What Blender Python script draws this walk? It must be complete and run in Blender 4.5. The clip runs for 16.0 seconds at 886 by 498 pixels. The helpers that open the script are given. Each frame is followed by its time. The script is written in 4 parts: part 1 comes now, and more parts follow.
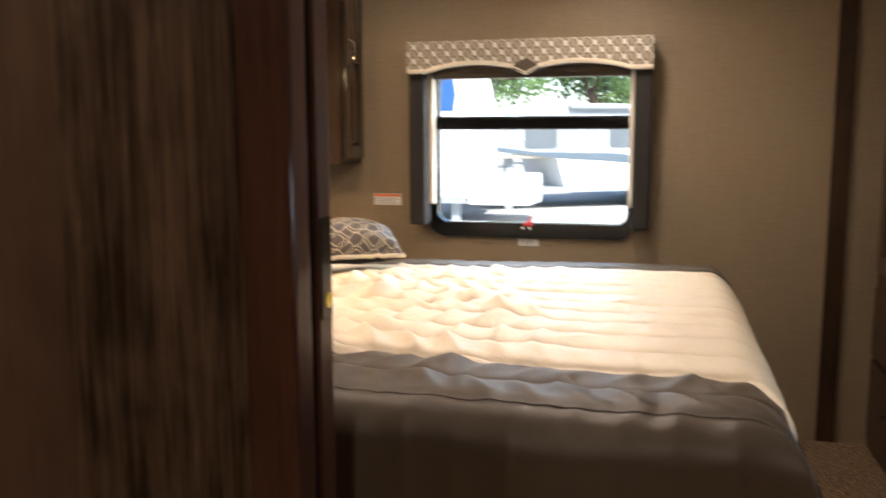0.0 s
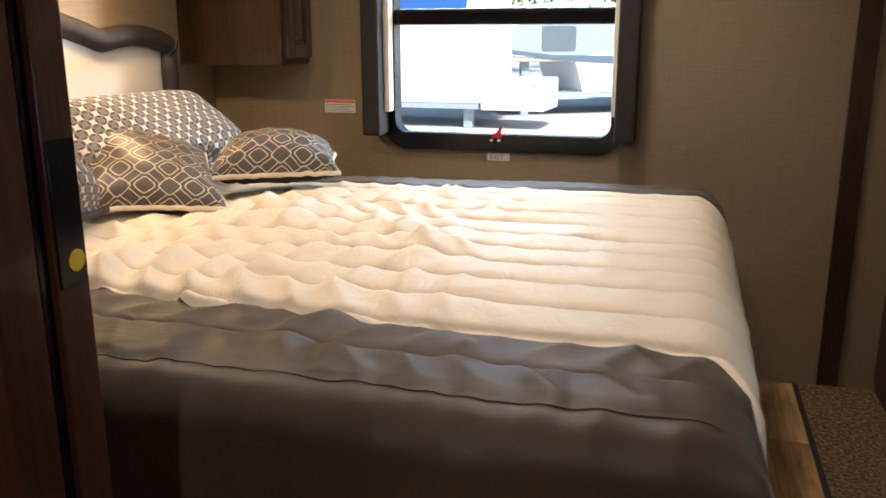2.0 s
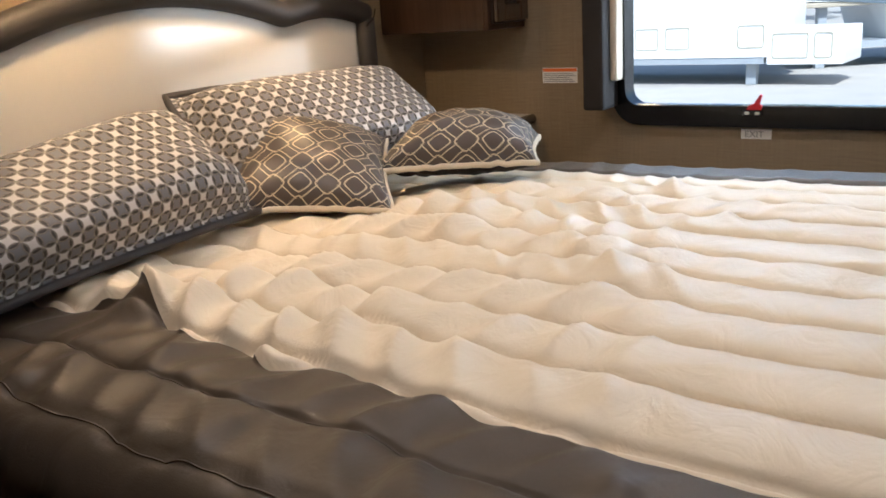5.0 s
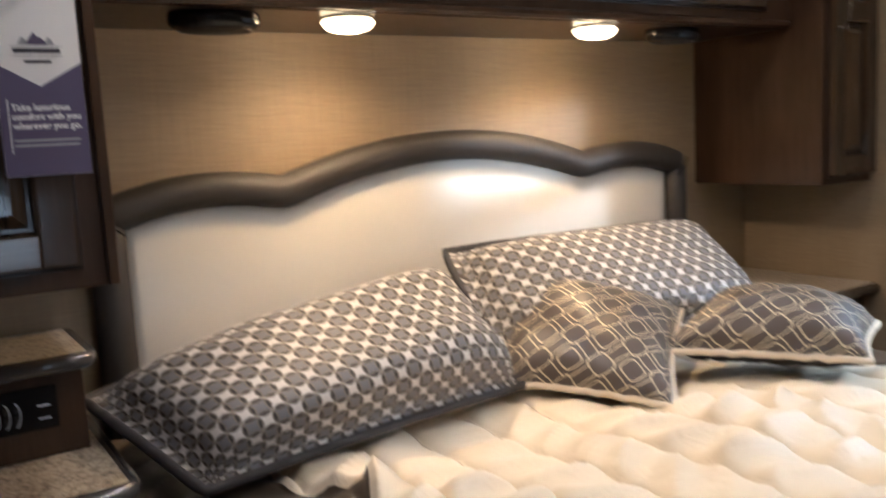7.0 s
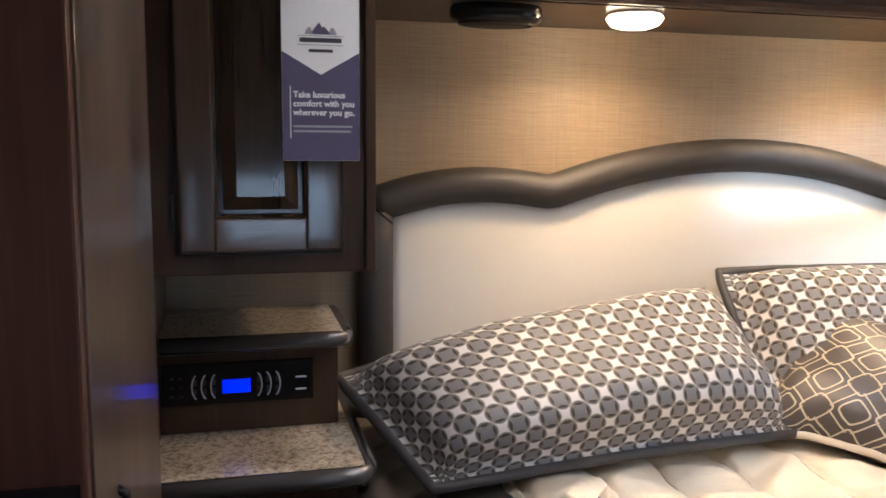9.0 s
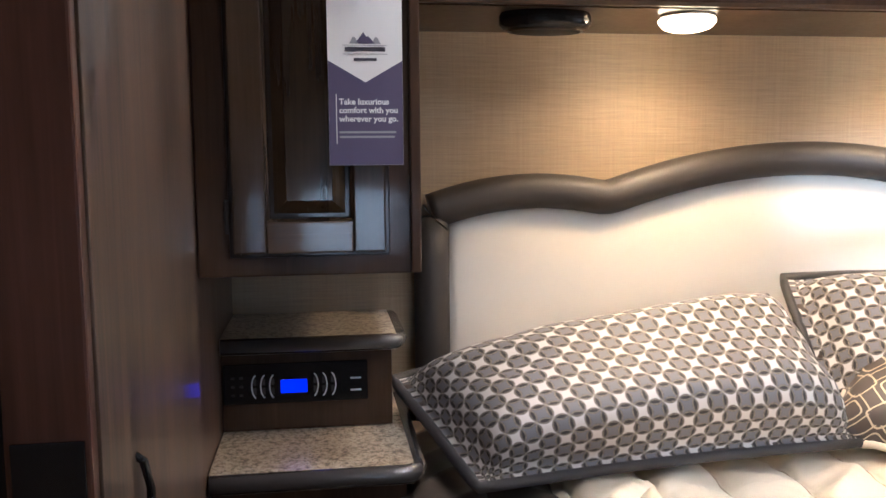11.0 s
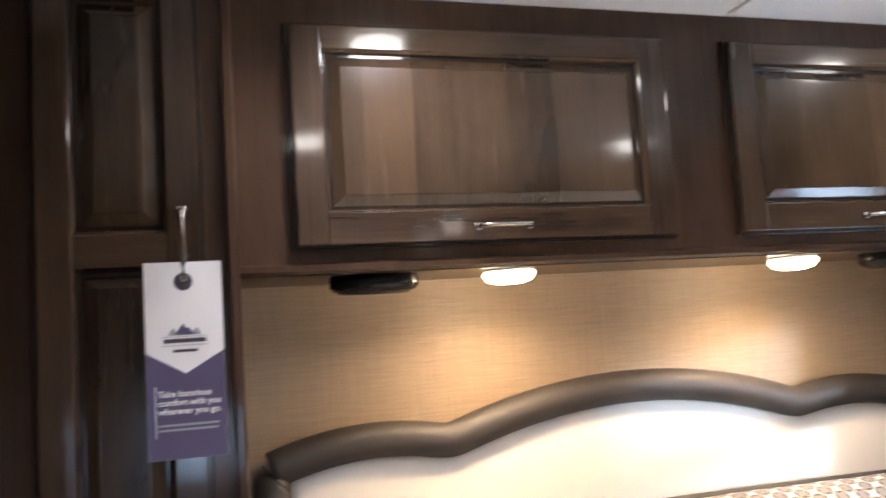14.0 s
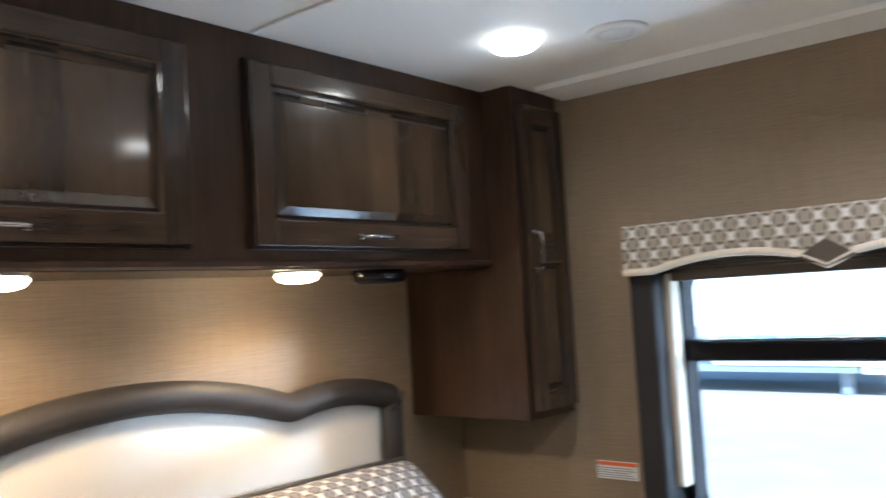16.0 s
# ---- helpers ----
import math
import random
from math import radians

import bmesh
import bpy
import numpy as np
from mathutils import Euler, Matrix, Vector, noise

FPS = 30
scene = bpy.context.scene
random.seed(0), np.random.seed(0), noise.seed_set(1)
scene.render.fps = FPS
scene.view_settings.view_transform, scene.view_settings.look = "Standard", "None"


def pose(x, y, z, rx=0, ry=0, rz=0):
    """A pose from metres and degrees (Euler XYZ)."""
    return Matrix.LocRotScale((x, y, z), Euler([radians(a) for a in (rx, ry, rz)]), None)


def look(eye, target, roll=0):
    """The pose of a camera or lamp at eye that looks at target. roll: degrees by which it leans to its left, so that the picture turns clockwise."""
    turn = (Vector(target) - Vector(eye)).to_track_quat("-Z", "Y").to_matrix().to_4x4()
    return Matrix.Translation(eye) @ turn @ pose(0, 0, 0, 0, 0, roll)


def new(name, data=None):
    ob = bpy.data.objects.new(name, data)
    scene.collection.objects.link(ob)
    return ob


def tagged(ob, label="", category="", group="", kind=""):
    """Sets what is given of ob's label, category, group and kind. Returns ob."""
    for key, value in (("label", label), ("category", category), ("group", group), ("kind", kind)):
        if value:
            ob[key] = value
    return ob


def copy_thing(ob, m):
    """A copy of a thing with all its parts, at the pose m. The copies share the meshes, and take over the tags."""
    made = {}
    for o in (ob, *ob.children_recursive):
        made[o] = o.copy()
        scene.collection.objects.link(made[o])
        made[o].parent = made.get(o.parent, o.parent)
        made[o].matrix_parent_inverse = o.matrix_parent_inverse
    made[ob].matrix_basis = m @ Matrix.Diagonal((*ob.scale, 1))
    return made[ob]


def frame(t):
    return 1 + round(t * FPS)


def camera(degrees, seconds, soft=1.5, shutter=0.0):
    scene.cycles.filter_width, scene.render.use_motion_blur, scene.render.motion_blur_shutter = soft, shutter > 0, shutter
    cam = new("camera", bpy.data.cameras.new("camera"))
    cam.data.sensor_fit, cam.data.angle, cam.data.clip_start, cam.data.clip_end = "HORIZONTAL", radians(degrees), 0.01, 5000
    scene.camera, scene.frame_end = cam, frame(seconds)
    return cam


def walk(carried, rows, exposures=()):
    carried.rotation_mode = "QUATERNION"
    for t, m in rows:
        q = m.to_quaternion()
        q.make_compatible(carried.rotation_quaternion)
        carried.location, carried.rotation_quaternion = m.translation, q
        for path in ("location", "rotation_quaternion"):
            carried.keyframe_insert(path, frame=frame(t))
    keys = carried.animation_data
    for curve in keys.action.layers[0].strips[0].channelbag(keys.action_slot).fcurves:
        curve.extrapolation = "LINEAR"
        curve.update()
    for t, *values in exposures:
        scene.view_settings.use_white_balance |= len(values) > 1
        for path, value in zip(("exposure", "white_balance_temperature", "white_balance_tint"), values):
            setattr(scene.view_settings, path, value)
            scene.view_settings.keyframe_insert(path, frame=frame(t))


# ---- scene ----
cam = camera(55.6, 16.0, shutter=0.5)
PATH = [
    (0, (0.237, 0.5, 1.216), (-0.256, 2.419, 0.941), -0.2),
    (0.5, (0.233, 0.575, 1.205), (-0.082, 2.518, 0.851), -0.7),
    (1, (0.326, 0.705, 1.213), (-0.035, 2.627, 0.794), -2.2),
    (1.5, (0.391, 0.828, 1.219), (-0.099, 2.711, 0.753), -1.8),
    (2, (0.361, 0.962, 1.192), (-0.171, 2.825, 0.698), -0.1),
    (2.5, (0.283, 1.116, 1.186), (-0.24, 2.969, 0.645), 0.4),
    (3, (0.282, 1.22, 1.175), (-0.298, 3.037, 0.573), -0.0),
    (3.5, (0.323, 1.367, 1.173), (-0.49, 3.088, 0.56), -2.8),
    (4, (0.347, 1.44, 1.167), (-0.623, 3.078, 0.552), -4.3),
    (6.5, (0.281, 1.605, 1.231), (-1.164, 2.938, 0.862), -2.8),
    (7, (0.258, 1.719, 1.263), (-1.404, 2.8, 1.001), -3.1),
    (7.5, (0.265, 1.832, 1.292), (-1.559, 2.641, 1.157), -2.2),
    (8, (0.269, 1.878, 1.274), (-1.592, 2.596, 1.128), -1.0),
    (8.5, (0.239, 1.841, 1.266), (-1.658, 2.442, 1.061), -0.8),
    (9, (0.205, 1.777, 1.27), (-1.718, 2.263, 1.015), 0.5),
    (11.5, (0.251, 1.854, 1.246), (-1.723, 2.112, 1.053), -0.9),
    (12, (0.253, 1.864, 1.249), (-1.722, 2.133, 1.089), -1.4),
    (12.5, (0.257, 1.862, 1.273), (-1.716, 2.164, 1.14), -2.8),
    (13, (0.263, 1.861, 1.358), (-1.707, 2.195, 1.268), -3.0),
    (13.5, (0.264, 1.862, 1.408), (-1.691, 2.277, 1.492), -2.9),
    (14, (0.27, 1.906, 1.397), (-1.635, 2.487, 1.583), -3.7),
    (14.5, (0.285, 1.941, 1.401), (-1.565, 2.674, 1.603), -4.1),
    (15, (0.27, 1.949, 1.394), (-1.528, 2.802, 1.593), -3.9),
    (15.5, (0.254, 1.938, 1.392), (-1.335, 3.141, 1.56), -4.2),
    (15.8, (0.246, 1.908, 1.409), (-1.15, 3.334, 1.543), -3.7),
    (16, (0.236, 1.892, 1.415), (-1.036, 3.43, 1.537), -3.3),
]
walk(cam, [(t, look(eye, target, roll)) for t, eye, target, roll in PATH],
     [(0.0, 1.15, 6150, 10), (0.5, 0.80, 5750, 7), (1.0, 0.80, 5800, 8), (1.5, 0.90, 5900, 9), (2.5, 0.64, 5900, 9), (4.0, 0.46, 5600, 8), (6.5, 0.62, 5500, 9), (7.5, 0.92, 5000, 7), (9.0, 1.06, 5000, 8), (11.5, 1.35, 4950, 9), (12.5, 1.33, 4950, 9),
      (13.0, 1.32, 5000, 9), (13.5, 1.31, 5150, 9), (14.0, 1.58, 5100, 10), (14.5, 1.62, 5050, 10), (15.2, 1.60, 4850, 8), (16.0, 0.98, 4750, 4)])

# ---- world, sun, exposure ----
world = bpy.data.worlds.new("sky")
scene.world = world
world.use_nodes = True
wn = world.node_tree.nodes
sky = wn.new("ShaderNodeTexSky")
sky.sky_type = "NISHITA"
sky.sun_disc = False
sky.sun_elevation = radians(48)
sky.sun_rotation = radians(150)
world.node_tree.links.new(sky.outputs[0], wn["Background"].inputs[0])
wn["Background"].inputs[1].default_value = 0.15
sun_data = bpy.data.lights.new("sun", "SUN")
sun_data.energy, sun_data.angle, sun_data.color = 5.0, radians(0.5), (1.0, 0.95, 0.87)
sun = new("sun", sun_data)
sun.matrix_basis = look((0, 0, 0), (-0.35, 0.6, -0.75))
WIN = (-0.70, 0.15, 0.79, 1.47)          # window opening: x0, x1, z0, z1
# Added area lamp above the view, strengthens the sky light on the bed.
sky_fill = bpy.data.lights.new("sky_fill_over_window", "AREA")
sky_fill.shape, sky_fill.size, sky_fill.size_y = "RECTANGLE", 2.0, 0.7
sky_fill.energy, sky_fill.color = 40.0, (0.86, 0.95, 1.0)
new("sky_fill_over_window", sky_fill).matrix_basis = look((-0.275, 4.62, 1.98), (-0.3, 2.9, 0.75))
# Added lamp far outside, out of view; throws glint patches onto the headboard.
glint_light = bpy.data.lights.new("glint_lamp_outside", "AREA")
glint_light.shape, glint_light.size, glint_light.size_y = "RECTANGLE", 0.40, 0.35
glint_light.energy, glint_light.color = 220.0, (0.95, 0.98, 1.0)
new("glint_lamp_outside", glint_light).matrix_basis = look((6.0, 8.75, 2.13), (-1.38, 3.0, 1.1))
# Added area lamp aimed upwards; brightens the ceiling as bounce off the ground.
ground_fill = bpy.data.lights.new("ground_bounce_fill", "AREA")
ground_fill.shape, ground_fill.size, ground_fill.size_y = "RECTANGLE", 2.2, 0.7
ground_fill.energy, ground_fill.color = 17.0, (0.93, 0.98, 1.0)
new("ground_bounce_fill", ground_fill).matrix_basis = look((-0.275, 4.7, 0.15), (-0.5, 2.9, 1.95))
EWIN = (1.72, 2.24, 0.80, 1.14)          # unseen window assumed in the east wall: y0, y1, z0, z1
# Added lamp in that opening, lights the tower cabinet and reflects in it.
east_light = bpy.data.lights.new("assumed_window_daylight", "AREA")
east_light.shape, east_light.size, east_light.size_y = "RECTANGLE", 0.46, 0.28
east_light.energy, east_light.color = 0.75, (0.84, 0.92, 1.0)
new("assumed_window_daylight", east_light).matrix_basis = look((1.675, 1.98, 0.97), (0, 1.98, 0.96))


def lamp(name, at, power, radius, color=(1.0, 0.68, 0.38), spread=150):
    d = bpy.data.lights.new(name, "AREA")
    d.shape, d.size, d.energy, d.color, d.spread = "DISK", radius * 2, power, color, radians(spread)
    new(name, d).matrix_basis = look(at, (at[0], at[1] + 0.0001, at[2] - 1))


for puck_y in (2.48, 3.117):
    lamp("puck_glow", (-1.2, puck_y, 1.468), 1.6, 0.045, (1.0, 0.61, 0.28), 150)
    side_glow = bpy.data.lights.new("puck_side_glow", "POINT")
    side_glow.energy, side_glow.shadow_soft_size, side_glow.color = 0.8, 0.012, (1.0, 0.61, 0.28)
    new("puck_side_glow", side_glow).location = (-1.2, puck_y, 1.454)
CEILING_LAMPS = ((-0.783, 3.408), (-0.85, 2.28), (0.0, 2.25), (0.03, 3.34))
for cx, cy in CEILING_LAMPS:
    lamp("ceiling_glow", (cx, cy, 1.945), (3.2 if cy > 3 else 2.4) if cx > -0.1 else (2.0 if cy < 3 else 0.7), 0.055, (1.0, 0.81, 0.66))
# Added lamps without a known source, brighten the hallway door and bed front.
HALL_FILLS = ((0.15, -0.25), (-0.95, 0.85))
for cx, cy in HALL_FILLS:
    lamp("hall_fill", (cx, cy, 1.945), 8.0 if cx > 0 else 1.8, 0.06, (1.0, 0.80, 0.62), 178)

# ---- materials ----


def material(name, color=(0.8, 0.8, 0.8), rough=0.5, metal=0.0, coat=0.0):
    m = bpy.data.materials.new(name)
    m.use_nodes = True
    b = m.node_tree.nodes["Principled BSDF"]
    b.inputs["Base Color"].default_value = (*color, 1)
    b.inputs["Roughness"].default_value = rough
    b.inputs["Metallic"].default_value = metal
    b.inputs["Coat Weight"].default_value = coat
    b.inputs["Coat Roughness"].default_value = 0.12
    return m


class Net:
    """Short hand for the nodes of one material."""

    def __init__(self, m):
        self.tree = m.node_tree
        self.bsdf = m.node_tree.nodes["Principled BSDF"]

    def plug(self, a, socket):
        if hasattr(a, "is_output"):
            self.tree.links.new(a, socket)
        elif a is not None:
            socket.default_value = a

    def math(self, op, a, b=0.0, c=None):
        n = self.tree.nodes.new("ShaderNodeMath")
        n.operation = op
        self.plug(a, n.inputs[0])
        self.plug(b, n.inputs[1])
        if c is not None:
            self.plug(c, n.inputs[2])
        return n.outputs[0]

    def coords(self, kind="Object", scale=(1, 1, 1), turn=0.0):
        t = self.tree.nodes.new("ShaderNodeTexCoord")
        p = self.tree.nodes.new("ShaderNodeMapping")
        p.inputs["Scale"].default_value = scale
        p.inputs["Rotation"].default_value = (0, 0, turn)
        self.tree.links.new(t.outputs[kind], p.inputs[0])
        return p.outputs[0]

    def split(self, v):
        n = self.tree.nodes.new("ShaderNodeSeparateXYZ")
        self.tree.links.new(v, n.inputs[0])
        return n.outputs

    def noise(self, v, scale, detail=3.0, rough=0.5, distort=0.0):
        n = self.tree.nodes.new("ShaderNodeTexNoise")
        self.tree.links.new(v, n.inputs["Vector"])
        for key, val in (("Scale", scale), ("Detail", detail), ("Roughness", rough), ("Distortion", distort)):
            n.inputs[key].default_value = val
        return n.outputs["Fac"]

    def voronoi(self, v, scale, out="Distance"):
        n = self.tree.nodes.new("ShaderNodeTexVoronoi")
        self.tree.links.new(v, n.inputs["Vector"])
        n.inputs["Scale"].default_value = scale
        return n.outputs[out]

    def ramp(self, f, *stops):
        n = self.tree.nodes.new("ShaderNodeValToRGB")
        self.plug(f, n.inputs[0])
        e = n.color_ramp.elements
        while len(e) < len(stops):
            e.new(0.5)
        for el, (p, c) in zip(e, stops):
            el.position, el.color = p, (*c, 1)
        return n.outputs[0]

    def mix(self, f, a, b):
        n = self.tree.nodes.new("ShaderNodeMix")
        n.data_type = "RGBA"
        self.plug(f, n.inputs[0])
        self.plug(a if hasattr(a, "is_output") else (*a, 1), n.inputs[6])
        self.plug(b if hasattr(b, "is_output") else (*b, 1), n.inputs[7])
        return n.outputs[2]

    def bump(self, h, strength=0.3, dist=0.002):
        n = self.tree.nodes.new("ShaderNodeBump")
        n.inputs["Strength"].default_value = strength
        n.inputs["Distance"].default_value = dist
        self.plug(h, n.inputs["Height"])
        self.tree.links.new(n.outputs[0], self.bsdf.inputs["Normal"])

    def color(self, c):
        self.plug(c, self.bsdf.inputs["Base Color"])

    def rough(self, f):
        self.plug(f, self.bsdf.inputs["Roughness"])

    def random(self):
        return self.tree.nodes.new("ShaderNodeObjectInfo").outputs["Random"]


def wood(name, dark, light, axis="Z", rough=0.28, coat=0.6, board=0.0, streak=0.5, span=0.15):
    """Stained wood with its grain along one axis. board: the width of glued staves, each with its own tone."""
    m = material(name, dark, rough, 0, coat)
    n = Net(m)

    def grain(long, wide):
        v = n.coords("Object", {"X": (long, wide, wide), "Y": (wide, long, wide), "Z": (wide, wide, long)}[axis])
        shift = n.tree.nodes.new("ShaderNodeVectorMath")
        shift.operation = "ADD"
        n.tree.links.new(v, shift.inputs[0])
        n.tree.links.new(n.math("MULTIPLY", n.random(), 37.0), shift.inputs[1])
        return shift.outputs[0]

    pores = n.noise(grain(5.0, 150.0), 2.0, 4, 0.6)
    fine = n.noise(grain(1.6, 34.0), 2.0, 4, 0.6, 0.5)
    broad = n.noise(grain(1.8, 7.0), 0.9, 3, 0.5, 0.6)
    blotch = n.noise(grain(6.0, 9.0), 1.0, 4, 0.55, 0.3)
    f = n.math("ADD", n.math("MULTIPLY", fine, 0.5 * streak), n.math("MULTIPLY", broad, 0.65 - 0.5 * streak))
    f = n.math("ADD", f, n.math("ADD", n.math("MULTIPLY", blotch, 0.22), n.math("MULTIPLY", pores, 0.13)))
    if board:
        p = n.split(n.coords("Object"))
        wobble = n.math("MULTIPLY", n.noise(n.coords(), 3.0, 2), 0.012)
        cell = n.math("FLOOR", n.math("MULTIPLY", n.math("ADD", p["Y"], wobble), 1.0 / board))
        w = n.tree.nodes.new("ShaderNodeTexWhiteNoise")
        w.noise_dimensions = "1D"
        n.tree.links.new(cell, w.inputs["W"])
        f = n.math("ADD", n.math("MULTIPLY", f, 0.74), n.math("MULTIPLY", w.outputs["Value"], 0.26))
    n.bsdf.inputs["Specular IOR Level"].default_value = 0.12
    n.bsdf.inputs["Coat Roughness"].default_value = 0.085
    n.color(n.ramp(f, (0.5 - span, dark), (0.5 + span, light)))
    n.rough(n.math("ADD", n.math("MULTIPLY", fine, 0.16), rough - 0.07))
    n.bump(n.math("ADD", pores, n.math("MULTIPLY", blotch, 0.8)), 0.10, 0.0008)
    return m


def weave(name, a, b, scale=900, rough=0.8, sheen=0.0, crease=0.0):
    """Woven cloth or vinyl with a cross-hatched thread."""
    m = material(name, a, rough)
    n = Net(m)
    v = n.coords("Object")
    p = n.coords("Object", (1.0, 1.0, 7.0))
    q = n.coords("Object", (7.0, 7.0, 1.0))
    f = n.math("ADD", n.math("MULTIPLY", n.noise(p, scale / 9, 3), 0.5), n.math("MULTIPLY", n.noise(q, scale / 9, 3), 0.5))
    big = n.noise(v, 3.0, 3)
    n.color(n.mix(n.math("ADD", n.math("MULTIPLY", f, 0.8), n.math("MULTIPLY", big, 0.2)), a, b))
    if crease:
        ridge = n.math("ABSOLUTE", n.math("SUBTRACT", n.noise(n.coords("Object", (1.0, 0.75, 1.0)), 10.0, 4, 0.55, 1.2), 0.5))
        h = n.math("ADD", n.math("MULTIPLY", f, 0.015), n.math("MULTIPLY", ridge, -crease))
        n.bump(h, 0.6, 0.035)
    else:
        n.bump(f, 0.25, 0.002)
    m.node_tree.nodes["Principled BSDF"].inputs["Sheen Weight"].default_value = sheen
    return m


WALLPAPER = material("taupe_linen_wallpaper", (0.26, 0.21, 0.15), 0.55)
n_ = Net(WALLPAPER)
across = n_.noise(n_.coords("Object", (1.6, 1.6, 60.0)), 6.0, 4, 0.65)
upright = n_.noise(n_.coords("Object", (34.0, 34.0, 1.2)), 6.0, 3, 0.6)
slub = n_.noise(n_.coords("Object", (6.0, 6.0, 150.0)), 3.0, 2, 0.5)
cloud = n_.noise(n_.coords(), 2.2, 3, 0.5)
thread = n_.math("ADD", n_.math("MULTIPLY", across, 0.38), n_.math("ADD", n_.math("MULTIPLY", upright, 0.28), n_.math("MULTIPLY", slub, 0.34)))
tone = n_.ramp(thread, (0.34, (0.200, 0.146, 0.086)), (0.50, (0.258, 0.192, 0.117)), (0.68, (0.318, 0.243, 0.152)))
n_.color(n_.mix(n_.math("MULTIPLY", cloud, 0.35), tone, (0.215, 0.164, 0.106)))
n_.bump(thread, 0.35, 0.0025)
n_.rough(n_.math("ADD", n_.math("MULTIPLY", thread, 0.3), 0.38))
WOOD = wood("espresso_maple", (0.016, 0.0100, 0.0056), (0.094, 0.058, 0.032), "Z", 0.24, 0.95, 0.088, 0.2, 0.20)
WOOD_Y = wood("espresso_maple_rail", (0.018, 0.011, 0.0068), (0.086, 0.053, 0.031), "Y", 0.24, 0.9, 0.0, 0.4)
STILE = wood("espresso_maple_stile", (0.015, 0.0095, 0.006), (0.070, 0.043, 0.026), "Z", 0.24, 0.9, 0.0, 0.4)
FRAME = wood("cabinet_frame_wood", (0.020, 0.0110, 0.0064), (0.072, 0.040, 0.023), "Z", 0.34, 0.30)
PANEL = wood("partition_laminate", (0.018, 0.0115, 0.0072), (0.112, 0.074, 0.050), "Z", 0.34, 0.30, 0.0, 0.75, 0.085)
DOORW = wood("sliding_door_wood", (0.040, 0.024, 0.016), (0.125, 0.078, 0.055), "Z", 0.38, 0.25, 0.0, 0.2, 0.20)
# Darker wood: the shadow line round each door is put into its colour.
EDGE_SHADE = wood("door_edge_shade", (0.008, 0.005, 0.004), (0.022, 0.013, 0.009), "Z", 0.3, 0.5)
JAMB = wood("door_jamb_wood", (0.022, 0.009, 0.006), (0.082, 0.034, 0.022), "Z", 0.4, 0.3, 0.0, 0.8)
FLOORW = wood("plank_vinyl", (0.15, 0.082, 0.032), (0.66, 0.42, 0.180), "Y", 0.42, 0.1, 0.0, 0.6, 0.12)
CEIL = material("white_ceiling_vinyl", (0.80, 0.78, 0.74), 0.6)
cn = Net(CEIL)
cn.bump(cn.noise(cn.coords(), 160, 3), 0.15, 0.001)
cn.color(cn.mix(cn.noise(cn.coords(), 2.5, 3), (0.81, 0.80, 0.77), (0.88, 0.87, 0.84)))
IVORY = material("ivory_leatherette", (0.76, 0.73, 0.67), 0.27)
n_ = Net(IVORY)
n_.bump(n_.voronoi(n_.coords(), 420), 0.10, 0.0008)
n_.color(n_.mix(n_.noise(n_.coords(), 5, 3), (0.65, 0.62, 0.555), (0.71, 0.675, 0.615)))
CHARCOAL = material("charcoal_leatherette", (0.035, 0.031, 0.029), 0.58)
n_ = Net(CHARCOAL)
n_.bump(n_.voronoi(n_.coords(), 380), 0.2, 0.001)
n_.color(n_.mix(n_.noise(n_.coords(), 9, 4), (0.022, 0.019, 0.017), (0.040, 0.034, 0.030)))
CREAM = weave("cream_satin_quilt", (0.69, 0.585, 0.425), (0.80, 0.695, 0.540), 1500, 0.40, 0.05, 0.32)
TAUPE = weave("grey_brown_satin", (0.063, 0.048, 0.035), (0.107, 0.084, 0.062), 1500, 0.40, 0.0, 0.10)
TAUPE.node_tree.nodes["Principled BSDF"].inputs["Specular IOR Level"].default_value = 0.28
# Thread darker than the cream field: the seam's shade is in its colour.
SHADED_THREAD = material("shaded_cream_thread", (0.55, 0.44, 0.31), 0.8)
TAUPE_THREAD = material("brown_thread", (0.085, 0.066, 0.048), 0.7)
PIPING = weave("cream_cord", (0.62, 0.53, 0.40), (0.74, 0.66, 0.53), 1500, 0.75)
DARKCORD = weave("dark_grey_cord", (0.028, 0.025, 0.024), (0.050, 0.045, 0.042), 1500, 0.6)
BLACK = material("black_plastic", (0.012, 0.012, 0.013), 0.32)
n_ = Net(BLACK)
n_.rough(n_.math("ADD", n_.math("MULTIPLY", n_.noise(n_.coords(), 40, 4), 0.12), 0.12))
n_.bsdf.inputs["Specular IOR Level"].default_value = 0.3
n_.bsdf.inputs["Base Color"].default_value = (0.006, 0.006, 0.007, 1)
DARKCLOTH = weave("black_brown_cloth", (0.010, 0.008, 0.007), (0.024, 0.020, 0.018), 1200, 0.8)
CHROME = material("brushed_nickel", (0.45, 0.435, 0.42), 0.22, 1.0)
n_ = Net(CHROME)
n_.rough(n_.math("ADD", n_.math("MULTIPLY", n_.noise(n_.coords(), 120, 3), 0.12), 0.06))
BRONZE = material("dark_bronze", (0.05, 0.04, 0.035), 0.35, 0.9)
WHITEP = material("white_paper", (0.80, 0.79, 0.78), 0.55)
PURPLE = material("purple_print", (0.085, 0.068, 0.135), 0.5)
ORANGE = material("orange_print", (0.75, 0.16, 0.03), 0.5)
GREYPRINT = material("grey_print", (0.32, 0.32, 0.34), 0.6)
INK = material("ink", (0.05, 0.045, 0.06), 0.6)
RED = material("red_plastic", (0.55, 0.02, 0.03), 0.35)
YELLOW = material("yellow_sticker", (0.80, 0.58, 0.02), 0.5)
